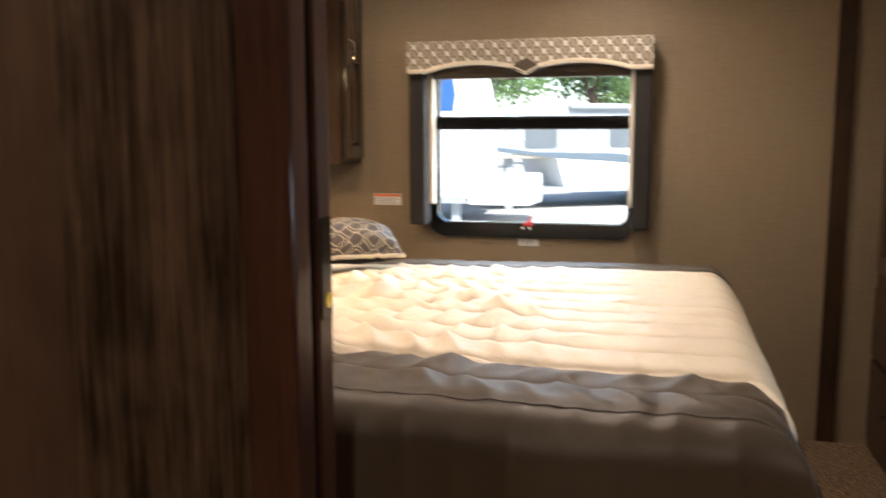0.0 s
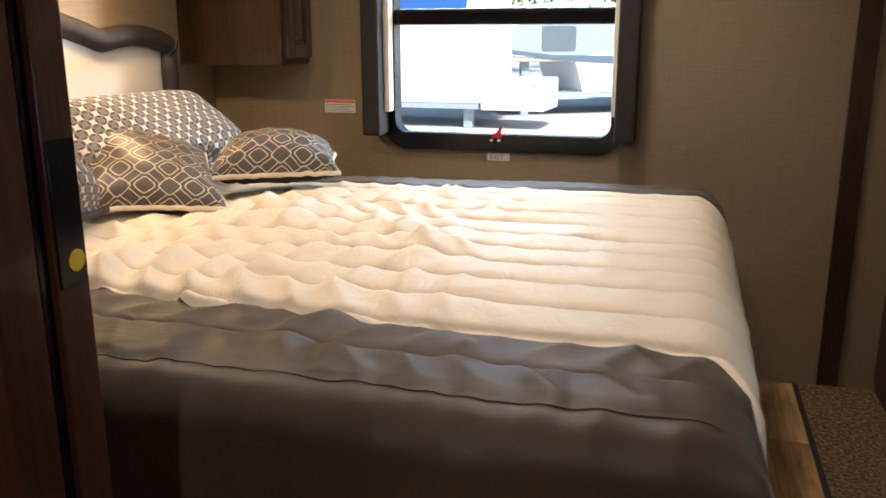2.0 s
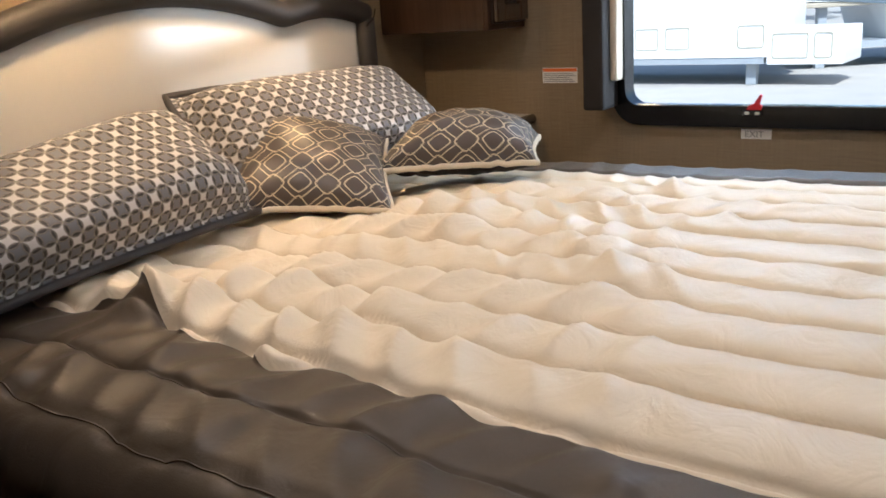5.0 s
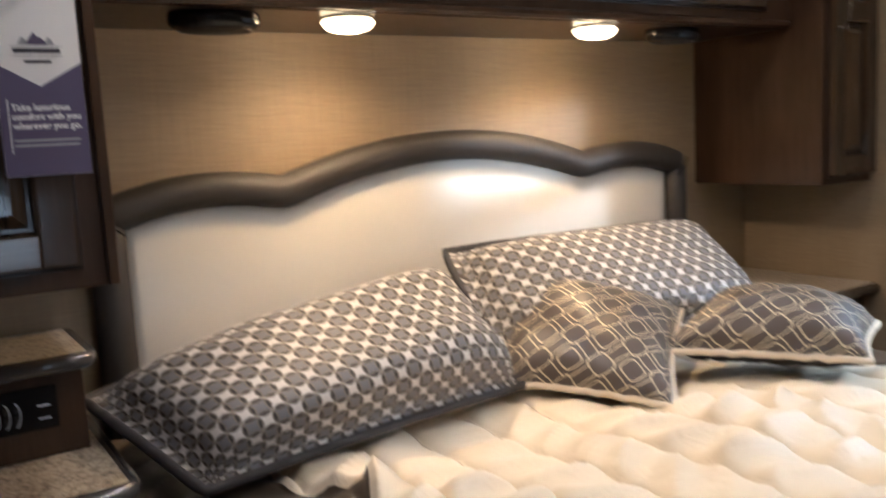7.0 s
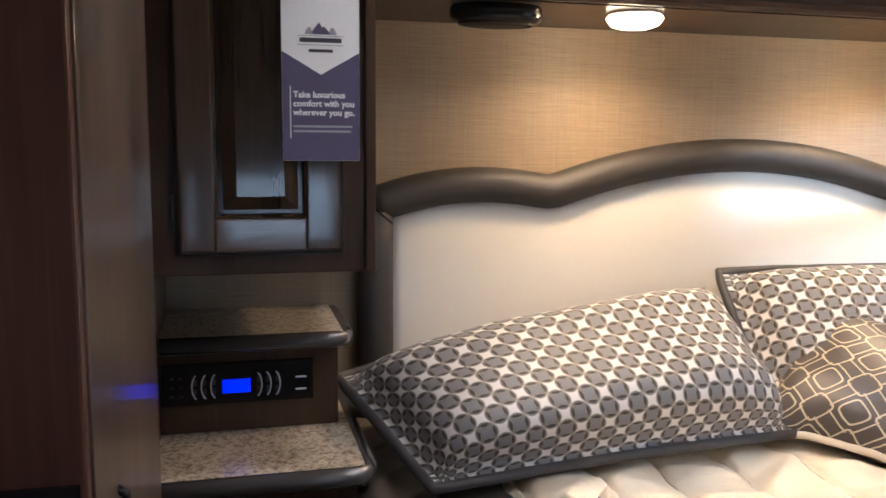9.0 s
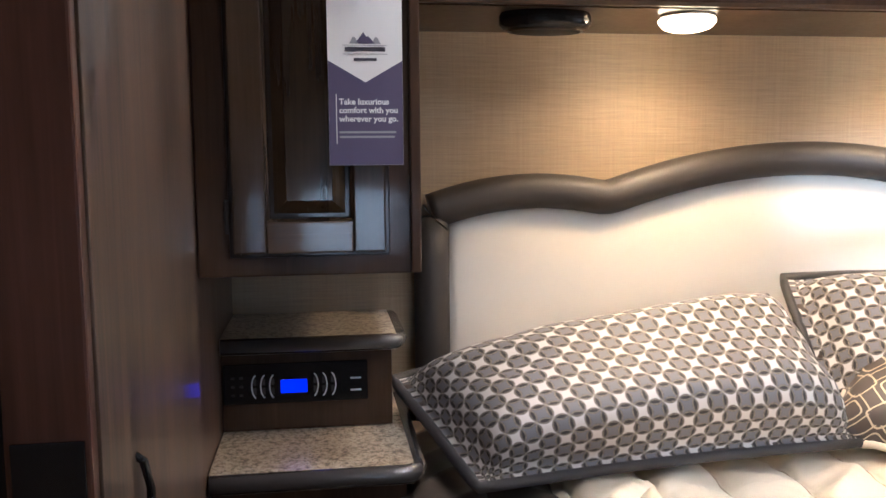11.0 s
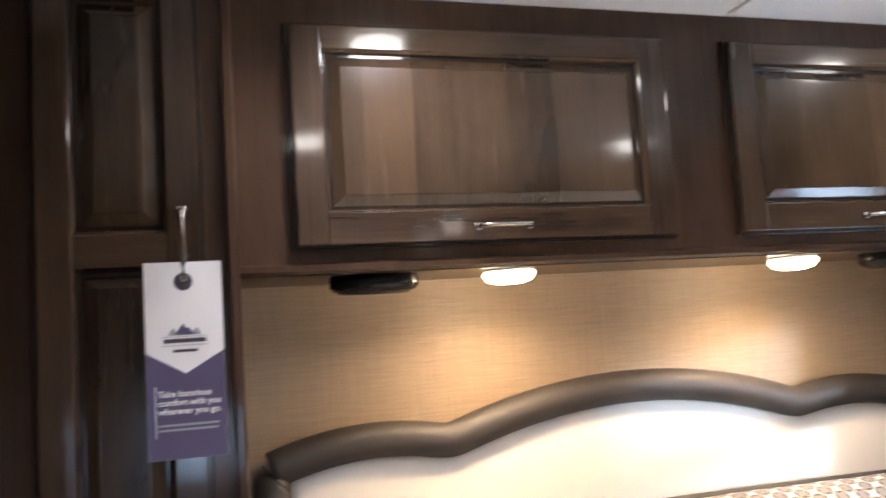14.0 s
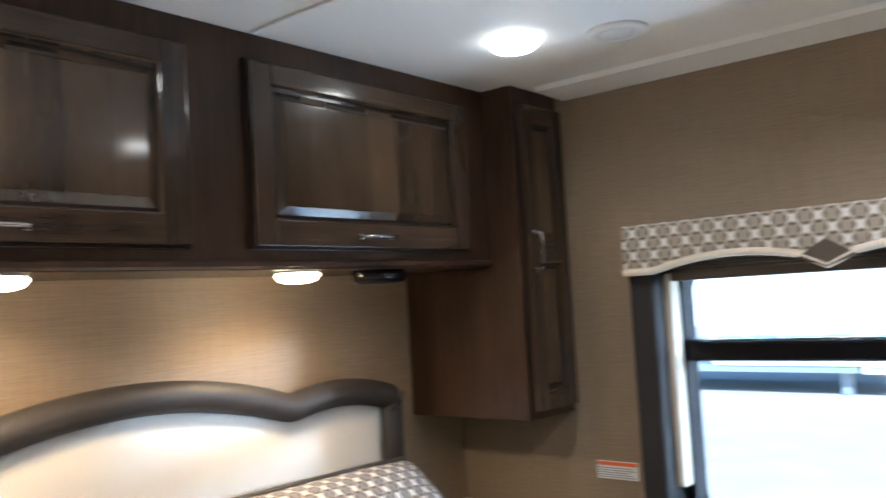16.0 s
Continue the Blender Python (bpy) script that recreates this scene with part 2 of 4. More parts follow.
WHITEPL = material("white_plastic", (0.80, 0.79, 0.76), 0.4)
GREYBULL = material("grey_edge_moulding", (0.060, 0.056, 0.054), 0.2, 0.0, 0.6)
SILVER = material("silver_print", (0.55, 0.56, 0.58), 0.35, 0.4)


def granite():
    m = material("speckled_granite_laminate", (0.4, 0.34, 0.26), 0.28, 0, 0.3)
    n = Net(m)
    v = n.coords()
    a = n.noise(v, 110, 4, 0.65)
    b = n.noise(v, 260, 2, 0.5)
    base = n.ramp(a, (0.36, (0.10, 0.075, 0.05)), (0.46, (0.34, 0.28, 0.20)), (0.60, (0.52, 0.46, 0.36)))
    n.color(n.mix(n.ramp(b, (0.60, (0, 0, 0)), (0.66, (1, 1, 1))), base, (0.06, 0.045, 0.035)))
    return m


GRANITE = granite()


def glow(name, color, strength):
    m = material(name, (0.8, 0.8, 0.8), 0.4)
    b = m.node_tree.nodes["Principled BSDF"]
    b.inputs["Emission Color"].default_value = (*color, 1)
    b.inputs["Emission Strength"].default_value = strength
    return m


LAMPGLOW = glow("lit_lamp_lens", (1.0, 0.70, 0.36), 5.0)
CEILGLOW = glow("lit_ceiling_lens", (1.0, 0.80, 0.58), 10.0)
LCD = glow("blue_display", (0.01, 0.02, 1.0), 0.55)
LCD.node_tree.nodes["Principled BSDF"].inputs["Base Color"].default_value = (0.005, 0.008, 0.05, 1)


def glass(name, rough=0.0, tint=(0.95, 0.97, 0.97)):
    m = material(name, tint, rough)
    b = m.node_tree.nodes["Principled BSDF"]
    b.inputs["Transmission Weight"].default_value = 1.0
    b.inputs["IOR"].default_value = 1.02
    return m


GLASS = glass("window_glass")
MIRROR = material("mirror_glass", (0.80, 0.80, 0.79), 0.04, 1.0)
n_ = Net(MIRROR)
n_.rough(n_.math("ADD", n_.math("MULTIPLY", n_.noise(n_.coords(), 9, 4), 0.05), 0.02))


def sham_cloth(name, scale, plain=(0.165, 0.160, 0.170), rim_tone=(0.31, 0.27, 0.21), dark=(0.034, 0.028, 0.024), band=(0.110, 0.096, 0.082)):
    """Overlapping circles: lens shaped petals on a grid, chequered white and grey between."""
    m = material(name, (0.3, 0.3, 0.3), 0.60)
    n = Net(m)
    p = n.split(n.coords("UV", (scale, scale, 1)))
    u, v = p["X"], p["Y"]
    fu, fv = n.math("FRACT", u), n.math("FRACT", v)
    du = n.math("ABSOLUTE", n.math("SUBTRACT", n.math("FRACT", n.math("ADD", u, 0.5)), 0.5))
    dv = n.math("ABSOLUTE", n.math("SUBTRACT", n.math("FRACT", n.math("ADD", v, 0.5)), 0.5))

    def lens(d, f):
        bow = n.math("MULTIPLY", n.math("MULTIPLY", f, n.math("SUBTRACT", 1.0, f)), 0.86)
        return n.math("SUBTRACT", bow, d)

    best = n.math("MAXIMUM", lens(du, fv), lens(dv, fu))
    check = n.math("MODULO", n.math("ADD", n.math("FLOOR", u), n.math("FLOOR", v)), 2.0)
    check = n.math("ABSOLUTE", check)
    star = n.mix(check, plain, (0.62, 0.59, 0.55))
    c = star
    for edge_at, tone in ((0.0, band), (0.030, rim_tone), (0.050, band), (0.088, rim_tone), (0.108, dark)):
        c = n.mix(n.math("GREATER_THAN", best, edge_at), c, tone)
    knot = n.math("LESS_THAN", n.math("ADD", n.math("MULTIPLY", du, du), n.math("MULTIPLY", dv, dv)), 0.0070)
    c = n.mix(knot, c, rim_tone)
    n.color(c)
    n.bump(n.noise(n.coords(), 500, 2), 0.15, 0.001)
    return m


def chain_cloth(name, scale):
    """Interlocking rounded squares drawn in cream cord on dark taupe satin."""
    m = material(name, (0.1, 0.1, 0.1), 0.42)
    n = Net(m)

    def ring(shift_u, shift_v, size, width, sc):
        p = n.split(n.coords("UV", (scale * sc, scale * sc, 1), radians(45)))
        a = n.math("ABSOLUTE", n.math("SUBTRACT", n.math("FRACT", n.math("ADD", p["X"], shift_u)), 0.5))
        b = n.math("ABSOLUTE", n.math("SUBTRACT", n.math("FRACT", n.math("ADD", p["Y"], shift_v)), 0.5))
        e = n.math("POWER", n.math("ADD", n.math("POWER", a, 5.0), n.math("POWER", b, 5.0)), 0.2)
        return n.math("LESS_THAN", n.math("ABSOLUTE", n.math("SUBTRACT", e, size)), width)

    def rails(axis, off):
        p = n.split(n.coords("UV", (scale, scale, 1), radians(45)))
        f = n.math("ABSOLUTE", n.math("SUBTRACT", n.math("FRACT", n.math("ADD", p[axis], off)), 0.5))
        return n.math("LESS_THAN", n.math("ABSOLUTE", n.math("SUBTRACT", f, 0.14)), 0.016)

    def beads(size, width, su, sv, sc=1.0):
        return ring(su, sv, size, width, sc)

    lines = n.math("MAXIMUM", rails("X", 0.0), rails("Y", 0.0))
    lines = n.math("MAXIMUM", lines, beads(0.25, 0.018, 0.0, 0.0))
    lines = n.math("MULTIPLY", lines, n.math("SUBTRACT", 1.0, ring(0.0, 0.0, 0.0, 0.21, 1)))
    lines = n.math("MAXIMUM", lines, beads(0.23, 0.018, 0.5, 0.5))
    patch = ring(0.25, 0.25, 0.05, 0.17, 0.5)
    base = n.mix(n.noise(n.coords(), 7, 3), (0.064, 0.051, 0.043), (0.092, 0.075, 0.064))
    base = n.mix(patch, base, (0.075, 0.066, 0.066))
    n.color(n.mix(lines, base, (0.56, 0.47, 0.33)))
    n.bump(lines, 0.35, 0.0015)
    return m


SHAM = sham_cloth("sham_circle_print", 27.0)
CHAIN = chain_cloth("chain_embroidery", 8.5)
VALANCE = sham_cloth("valance_print", 14.0, (0.30, 0.26, 0.20), (0.44, 0.38, 0.28), (0.10, 0.08, 0.055), (0.24, 0.195, 0.14))


def carpet():
    m = material("brown_loop_carpet", (0.12, 0.08, 0.05), 0.95)
    n = Net(m)
    v = n.coords()
    a = n.voronoi(v, 150)
    mott = n.noise(v, 85, 6, 0.8)
    n.color(n.ramp(mott, (0.38, (0.035, 0.021, 0.011)), (0.52, (0.20, 0.122, 0.060)), (0.64, (0.48, 0.315, 0.165))))
    n.bump(n.math("ADD", a, mott), 0.9, 0.005)
    return m


RUG = carpet()

# ---- mesh helpers ----


def part(name, bm, mat, parent=None, label="", smooth=False, keep=False):
    me = bpy.data.meshes.new(name)
    bm.normal_update()
    bm.to_mesh(me)
    if not keep:
        bm.free()
    me.materials.append(mat)
    if smooth:
        for p in me.polygons:
            p.use_smooth = True
    ob = new(name, me)
    if parent is not None:
        ob.parent = parent
        if parent.type == "EMPTY":
            ob.matrix_parent_inverse = Matrix.Translation(parent.location).inverted()
    if label:
        tagged(ob, label)
    return ob


def thing(name, label, category, at=(0, 0, 0), group="", kind=""):
    ob = new(name)
    ob.empty_display_size = 0.1
    ob.location = at
    return tagged(ob, label, category, group, kind)


def setting(ob, label, category):
    return tagged(ob, label, category, kind="structure")


def box(x0, x1, y0, y1, z0, z1, r=0.0, bm=None, seg=2):
    """A block, its edges rounded by r; joined to bm where one is given."""
    b = bmesh.new()
    bmesh.ops.create_cube(b, size=1)
    for v in b.verts:
        v.co = Vector(((x0 + x1) / 2 + v.co.x * (x1 - x0), (y0 + y1) / 2 + v.co.y * (y1 - y0), (z0 + z1) / 2 + v.co.z * (z1 - z0)))
    if r > 0:
        bmesh.ops.bevel(b, geom=b.edges[:], offset=r, segments=seg, affect="EDGES", profile=0.6)
    if bm is None:
        return b
    me = bpy.data.meshes.new("tmp")
    b.to_mesh(me)
    b.free()
    bm.from_mesh(me)
    bpy.data.meshes.remove(me)
    return bm


def moved(bm, m):
    bmesh.ops.transform(bm, matrix=m, verts=bm.verts)
    return bm


def lathe(profile, seg=32, sx=1.0, sy=1.0):
    """A body turned about z from (radius, height) pairs."""
    bm = bmesh.new()
    rings = []
    for r, z in profile:
        rings.append([bm.verts.new((sx * r * math.cos(2 * math.pi * k / seg), sy * r * math.sin(2 * math.pi * k / seg), z)) for k in range(seg)])
    for a, b in zip(rings, rings[1:]):
        for k in range(seg):
            bm.faces.new((a[k], a[(k + 1) % seg], b[(k + 1) % seg], b[k]))
    bm.faces.new(rings[0][::-1])
    bm.faces.new(rings[-1])
    return bm


def tube(points, radius, seg=10, closed=False, flat=1.0):
    """A round cord along points."""
    bm = bmesh.new()
    pts = [Vector(p) for p in points]
    rings = []
    count = len(pts)
    for k, p in enumerate(pts):
        a = pts[(k - 1) % count] if closed or k else pts[k]
        b = pts[(k + 1) % count] if closed or k < count - 1 else pts[k]
        d = (b - a).normalized()
        side = d.cross(Vector((0, 0, 1)))
        if side.length < 0.05:
            side = d.cross(Vector((1, 0, 0)))
        side.normalize()
        up = side.cross(d)
        rings.append([bm.verts.new(p + radius * (math.cos(2 * math.pi * j / seg) * side + flat * math.sin(2 * math.pi * j / seg) * up)) for j in range(seg)])
    pairs = list(zip(rings, rings[1:])) + ([(rings[-1], rings[0])] if closed else [])
    for a, b in pairs:
        for j in range(seg):
            bm.faces.new((a[j], a[(j + 1) % seg], b[(j + 1) % seg], b[j]))
    if not closed:
        bm.faces.new(rings[0][::-1])
        bm.faces.new(rings[-1])
    bmesh.ops.recalc_face_normals(bm, faces=bm.faces)
    return bm


def prism(outline, axis, lo, hi):
    """An outline of (a, b) pairs, raised from lo to hi along an axis."""
    def at(a, b, c):
        return {"x": (c, a, b), "y": (a, c, b), "z": (a, b, c)}[axis]
    bm = bmesh.new()
    low = [bm.verts.new(at(a, b, lo)) for a, b in outline]
    top = [bm.verts.new(at(a, b, hi)) for a, b in outline]
    k = len(outline)
    for i in range(k):
        bm.faces.new((low[i], low[(i + 1) % k], top[(i + 1) % k], top[i]))
    bm.faces.new(low[::-1])
    bm.faces.new(top)
    bmesh.ops.recalc_face_normals(bm, faces=bm.faces)
    return bm


def rounded(x0, x1, z0, z1, r, seg=8):
    pts = []
    for cx, cz, a0 in ((x1 - r, z1 - r, 0), (x0 + r, z1 - r, 90), (x0 + r, z0 + r, 180), (x1 - r, z0 + r, 270)):
        for k in range(seg + 1):
            a = radians(a0 + 90 * k / seg)
            pts.append((cx + r * math.cos(a), cz + r * math.sin(a)))
    return pts


def hoop(outer, inner, axis, lo, hi):
    """A frame between two outlines with as many points each."""
    def at(a, b, c):
        return {"x": (c, a, b), "y": (a, c, b), "z": (a, b, c)}[axis]
    bm = bmesh.new()
    vs = [[bm.verts.new(at(a, b, c)) for a, b in o] for o, c in ((outer, lo), (outer, hi), (inner, hi), (inner, lo))]
    k = len(outer)
    for q in range(4):
        a, b = vs[q], vs[(q + 1) % 4]
        for i in range(k):
            bm.faces.new((a[i], a[(i + 1) % k], b[(i + 1) % k], b[i]))
    bmesh.ops.recalc_face_normals(bm, faces=bm.faces)
    return bm


def lettering(text, size, m, mat, parent, name="lettering", label="", bold=0.0):
    cu = bpy.data.curves.new(name, "FONT")
    cu.body, cu.size, cu.extrude, cu.offset = text, size, 0.0002, bold
    cu.resolution_u = 3
    tmp = bpy.data.objects.new("tmp_text", cu)
    scene.collection.objects.link(tmp)
    me = bpy.data.meshes.new_from_object(tmp)
    bpy.data.objects.remove(tmp)
    me.transform(m)
    me.materials.clear()
    me.materials.append(mat)
    ob = new(name, me)
    ob.parent = parent
    if parent.type == "EMPTY":
        ob.matrix_parent_inverse = Matrix.Translation(parent.location).inverted()
    return tagged(ob, label) if label else ob


# faces that look along +x: text right = +y, up = +z
FACE_X = Matrix(((0, 0, 1, 0), (1, 0, 0, 0), (0, 1, 0, 0), (0, 0, 0, 1)))
# faces that look along -y: text right = +x, up = +z
FACE_Y = Matrix(((1, 0, 0, 0), (0, 0, -1, 0), (0, 1, 0, 0), (0, 0, 0, 1)))

# ---- structure ----
WEST, NORTH, EAST, TOP = -1.42, 3.94, 1.62, 1.975
SOUTH = -1.3
T = 0.06

setting(part("floor", box(WEST - T, EAST + T, SOUTH - T, NORTH + T, -0.06, 0.0), FLOORW), "brown plank vinyl floor of the trailer bedroom", "floor")
setting(part("ceiling", box(WEST - T, EAST + T, SOUTH - T, NORTH + T, TOP, TOP + 0.05), CEIL), "white vinyl ceiling panels with thin seams", "ceiling")
setting(part("wall_west", box(WEST - T, WEST, SOUTH, NORTH, 0, TOP), WALLPAPER), "taupe linen-textured wall behind the headboard", "wall")
setting(part("wall_east", hoop([(SOUTH, 0), (NORTH, 0), (NORTH, TOP), (SOUTH, TOP)], [(EWIN[0], EWIN[2]), (EWIN[1], EWIN[2]), (EWIN[1], EWIN[3]), (EWIN[0], EWIN[3])], "x", EAST, EAST + T), WALLPAPER), "taupe linen-textured side wall", "wall")
# Unseen window, assumed from bluish reflections in the tower cabinet door.
w2 = thing("window_2", "unseen black framed side window assumed opposite the bed", "window", (EAST, 1.98, EWIN[2]), kind="structure")
part("window_frame", hoop(rounded(EWIN[0] - 0.01, EWIN[1] + 0.01, EWIN[2] - 0.01, EWIN[3] + 0.01, 0.05), rounded(EWIN[0] + 0.03, EWIN[1] - 0.03, EWIN[2] + 0.03, EWIN[3] - 0.03, 0.035), "x", EAST - 0.014, EAST + 0.03), BLACK, w2)
part("pane", box(EAST + 0.02, EAST + 0.024, EWIN[0] + 0.025, EWIN[1] - 0.025, EWIN[2] + 0.025, EWIN[3] - 0.025), GLASS, w2).visible_shadow = False
setting(part("wall_south", box(WEST - T, EAST + T, SOUTH - T, SOUTH, 0, TOP), DOORW), "dark wood panelled hallway wall", "wall")
wn_bm = hoop(rounded(WEST - T, EAST + T, 0, TOP, 0.001), rounded(WIN[0], WIN[1], WIN[2], WIN[3], 0.08), "y", NORTH, NORTH + T)
setting(part("wall_north", wn_bm, WALLPAPER), "taupe linen-textured wall with the bedroom window", "wall")
setting(part("trim_ceiling_cove", prism([(3.79, TOP), (3.80, TOP - 0.012), (3.93, TOP - 0.016), (NORTH, TOP - 0.016), (NORTH, TOP)], "x", -0.985, EAST), CEIL), "white ceiling edge trim above the window wall", "trim")
setting(part("trim_ceiling_seam", box(-1.09, EAST, 2.932, 2.954, TOP - 0.007, TOP, 0.003), CEIL), "thin white batten over a ceiling seam", "trim")
setting(part("trim_wall_post", box(0.862, 0.928, NORTH - 0.018, NORTH, 0, TOP, 0.004), FRAME), "dark brown vertical wall trim strip", "trim")

# partition with its doorway
setting(part("wall_partition", box(WEST, -0.650, 1.60, 1.655, 0, TOP), DOORW), "dark wood partition between hallway and bedroom", "wall")
setting(part("trim_partition_panel", box(-0.650, -0.263, 1.60, 1.702, 0, TOP, 0.001), PANEL), "brown wood-grain end panel of the partition", "trim")
jamb = setting(part("trim_door_jamb", box(-0.2625, -0.250, 1.652, 1.7005, 0, TOP, 0.002), JAMB), "reddish dark wood jamb of the bedroom doorway", "trim")
# Black strip stands for the darkness inside the door slot.
setting(part("trim_door_gap", box(-0.2625, -0.258, 1.638, 1.6518, 0, TOP), BLACK), "black strip for the dark slot of the sliding bedroom door", "trim")
setting(part("trim_door_casing", box(-0.335, -0.254, 1.572, 1.6378, 0, TOP, 0.012, seg=4), JAMB), "rounded dark wood casing of the bedroom doorway", "trim")
setting(part("wall_partition_east", box(1.0, EAST, 1.59, 1.66, 0, TOP), PANEL), "dark wood partition beside the wardrobe", "wall")
part("latch_lever", tube([(-0.350, 1.7005, 1.045), (-0.353, 1.706, 1.040), (-0.364, 1.708, 1.015), (-0.372, 1.705, 0.985), (-0.375, 1.7015, 0.97)], 0.0032, 8), BLACK, bpy.data.objects["trim_partition_panel"], "black door latch lever", True)
lockp = part("strike_plate", box(-0.25, -0.2475, 1.656, 1.697, 0.935, 1.09, 0.001), BLACK, jamb, "black strike plate with a slot")
part("sticker", moved(lathe([(0.012, 0), (0.012, 0.0006)], 24), Matrix.Translation((-0.247, 1.681, 0.962)) @ pose(0, 0, 0, 0, 90, 0)), YELLOW, lockp, "round yellow sticker")

# ---- window ----
x0, x1, z0, z1 = WIN


def build_window():
    w = thing("window_1", "black framed two-pane trailer window with rounded corners", "window", ((x0 + x1) / 2, NORTH, z0), kind="structure")
    part("window_frame", hoop(rounded(x0 - 0.008, x1 + 0.008, z0 - 0.008, z1, 0.085), rounded(x0 + 0.035, x1 - 0.03, z0 + 0.05, z1 - 0.018, 0.05), "y", NORTH - 0.016, NORTH + 0.05), BLACK, w, "black plastic frame")
    part("inner_lip", hoop(rounded(x0 + 0.020, x1 - 0.016, z0 + 0.030, z1 - 0.01, 0.065), rounded(x0 + 0.036, x1 - 0.031, z0 + 0.051, z1 - 0.019, 0.05), "y", NORTH - 0.024, NORTH - 0.014), BLACK, w)
    part("rail", box(x0 + 0.03, x1 - 0.025, NORTH - 0.012, NORTH + 0.04, 1.226, 1.282, 0.006), BLACK, w, "black meeting rail")
    part("rail_glint", box(x0 + 0.04, x1 - 0.035, NORTH - 0.018, NORTH - 0.012, 1.268, 1.276, 0.002), BLACK, w)
    for a, b in ((z0 + 0.045, 1.228), (1.28, z1 - 0.015)):
        p = part("pane", box(x0 + 0.03, x1 - 0.025, NORTH + 0.02, NORTH + 0.024, a, b), GLASS, w, "clear glass pane")
        p.visible_shadow = False
    part("sill_track", box(x0 + 0.05, x1 - 0.045, NORTH - 0.014, NORTH + 0.018, 0.836, 0.845, 0.002), CHROME, w, "thin metal track")
    lt = part("latch", box(-0.318, -0.258, NORTH - 0.03, NORTH - 0.012, 0.818, 0.834, 0.004), BLACK, w, "black latch base")
    part("lever", prism([(-0.302, 0.834), (-0.262, 0.834), (-0.262, 0.846), (-0.268, 0.850), (-0.262, 0.874), (-0.267, 0.876), (-0.282, 0.852), (-0.296, 0.846)], "y", NORTH - 0.028, NORTH - 0.016), RED, lt, "red emergency lever")
    for k in (-0.30, -0.272):
        part("latch_screw", box(k - 0.006, k + 0.006, NORTH - 0.032, NORTH - 0.029, 0.821, 0.829, 0.001), WHITEPL, lt)


build_window()

ex = thing("exit_label", "small white emergency exit label under the window", "label", (-0.28, NORTH, 0.75))
part("sheet", box(-0.322, -0.238, NORTH - 0.0015, NORTH, 0.748, 0.776), WHITEP, ex)
lettering("EXIT", 0.026, Matrix.Translation((-0.312, NORTH - 0.0022, 0.753)) @ FACE_Y, GREYPRINT, ex)

st = thing("warning_label", "white warning label with an orange stripe on the wall", "label", (-0.9, NORTH, 0.908))
part("sheet", box(-0.953, -0.831, NORTH - 0.0015, NORTH, 0.908, 0.956), WHITEP, st)
part("stripe", box(-0.951, -0.833, NORTH - 0.0025, NORTH - 0.0015, 0.944, 0.954), ORANGE, st, "orange heading stripe")
for k in range(5):
    part("text_bar", box(-0.948, -0.838 - 0.01 * (k % 3), NORTH - 0.0022, NORTH - 0.0015, 0.912 + 0.006 * k, 0.9145 + 0.006 * k), GREYPRINT, st)


def build_valance():
    v = thing("window_valance", "padded window valance with circle print and dark side panels", "valance", (-0.277, NORTH, 0.84))
    a, b, top, low = -0.757, 0.204, 1.573, 1.455
    mid, front, back = (a + b) / 2, 3.80, 3.815
    half = (b - a) / 2

    def under(x):
        d = abs(x - mid)
        arch = max(0.0, 1 - ((d - 0.20) / 0.20) ** 2)
        return low + 0.005 + 0.030 * arch - 0.012 * max(0.0, 1 - d / 0.06)

    n = 64
    bm = bmesh.new()
    uv = bm.loops.layers.uv.new("UVMap")
    rows = []
    for k in range(n + 1):
        x = a + (b - a) * k / n
        lo = under(x)
        col = []
        for y, z in ((back, lo), (front, lo), (front - 0.004, lo + 0.02), (front - 0.004, top - 0.01), (front, top), (back, top)):
            col.append(bm.verts.new((x, y, z)))
        rows.append(col)
    for p, q in zip(rows, rows[1:]):
        for j in range(6):
            f = bm.faces.new((p[j], q[j], q[(j + 1) % 6], p[(j + 1) % 6]))
            for l in f.loops:
                l[uv].uv = (l.vert.co.x * 2.6, l.vert.co.z * 2.6)
    bm.faces.new(rows[0][::-1])
    bm.faces.new(rows[-1])
    bmesh.ops.recalc_face_normals(bm, faces=bm.faces)
    face = part("front_board", bm, VALANCE, v, "tan board with white and grey circle print")
    part("piping", tube([(a + (b - a) * k / n, front - 0.004, under(a + (b - a) * k / n) - 0.003) for k in range(n + 1)], 0.009, 8), PIPING, face, "cream piping under the arches", True)
    part("diamond", prism([(mid - 0.062, 1.463), (mid, 1.440), (mid + 0.062, 1.463), (mid, 1.502)], "y", front - 0.012, front - 0.004), TAUPE, face, "brown satin diamond")
    part("top_board", box(a, b, back, NORTH, top - 0.015, top - 0.001, 0.002), WHITEPL, v)
    part("blind_headrail", box(x0 + 0.03, x1 - 0.03, 3.87, 3.90, 1.43, 1.47, 0.004), TAUPE, v, "folded grey blind")
    for fold in range(4):
        part("blind_fold", box(x0 + 0.03, x1 - 0.03, 3.866 - 0.002 * (fold % 2), 3.902, 1.452 + 0.008 * fold, 1.4585 + 0.008 * fold, 0.002), TAUPE, v)
    for s, e0, e1 in ((1, -0.757, -0.69), (-1, 0.204, 0.137)):
        lo_x, hi_x = min(e0, e1), max(e0, e1)
        part("side_panel", box(lo_x, hi_x, 3.815, NORTH - 0.002, 0.838, top - 0.02, 0.01), DARKCLOTH, v, "dark cloth side panel")
        c0, c1 = (e1 - 0.003, e1 + 0.021) if s > 0 else (e1 - 0.017, e1 + 0.005)
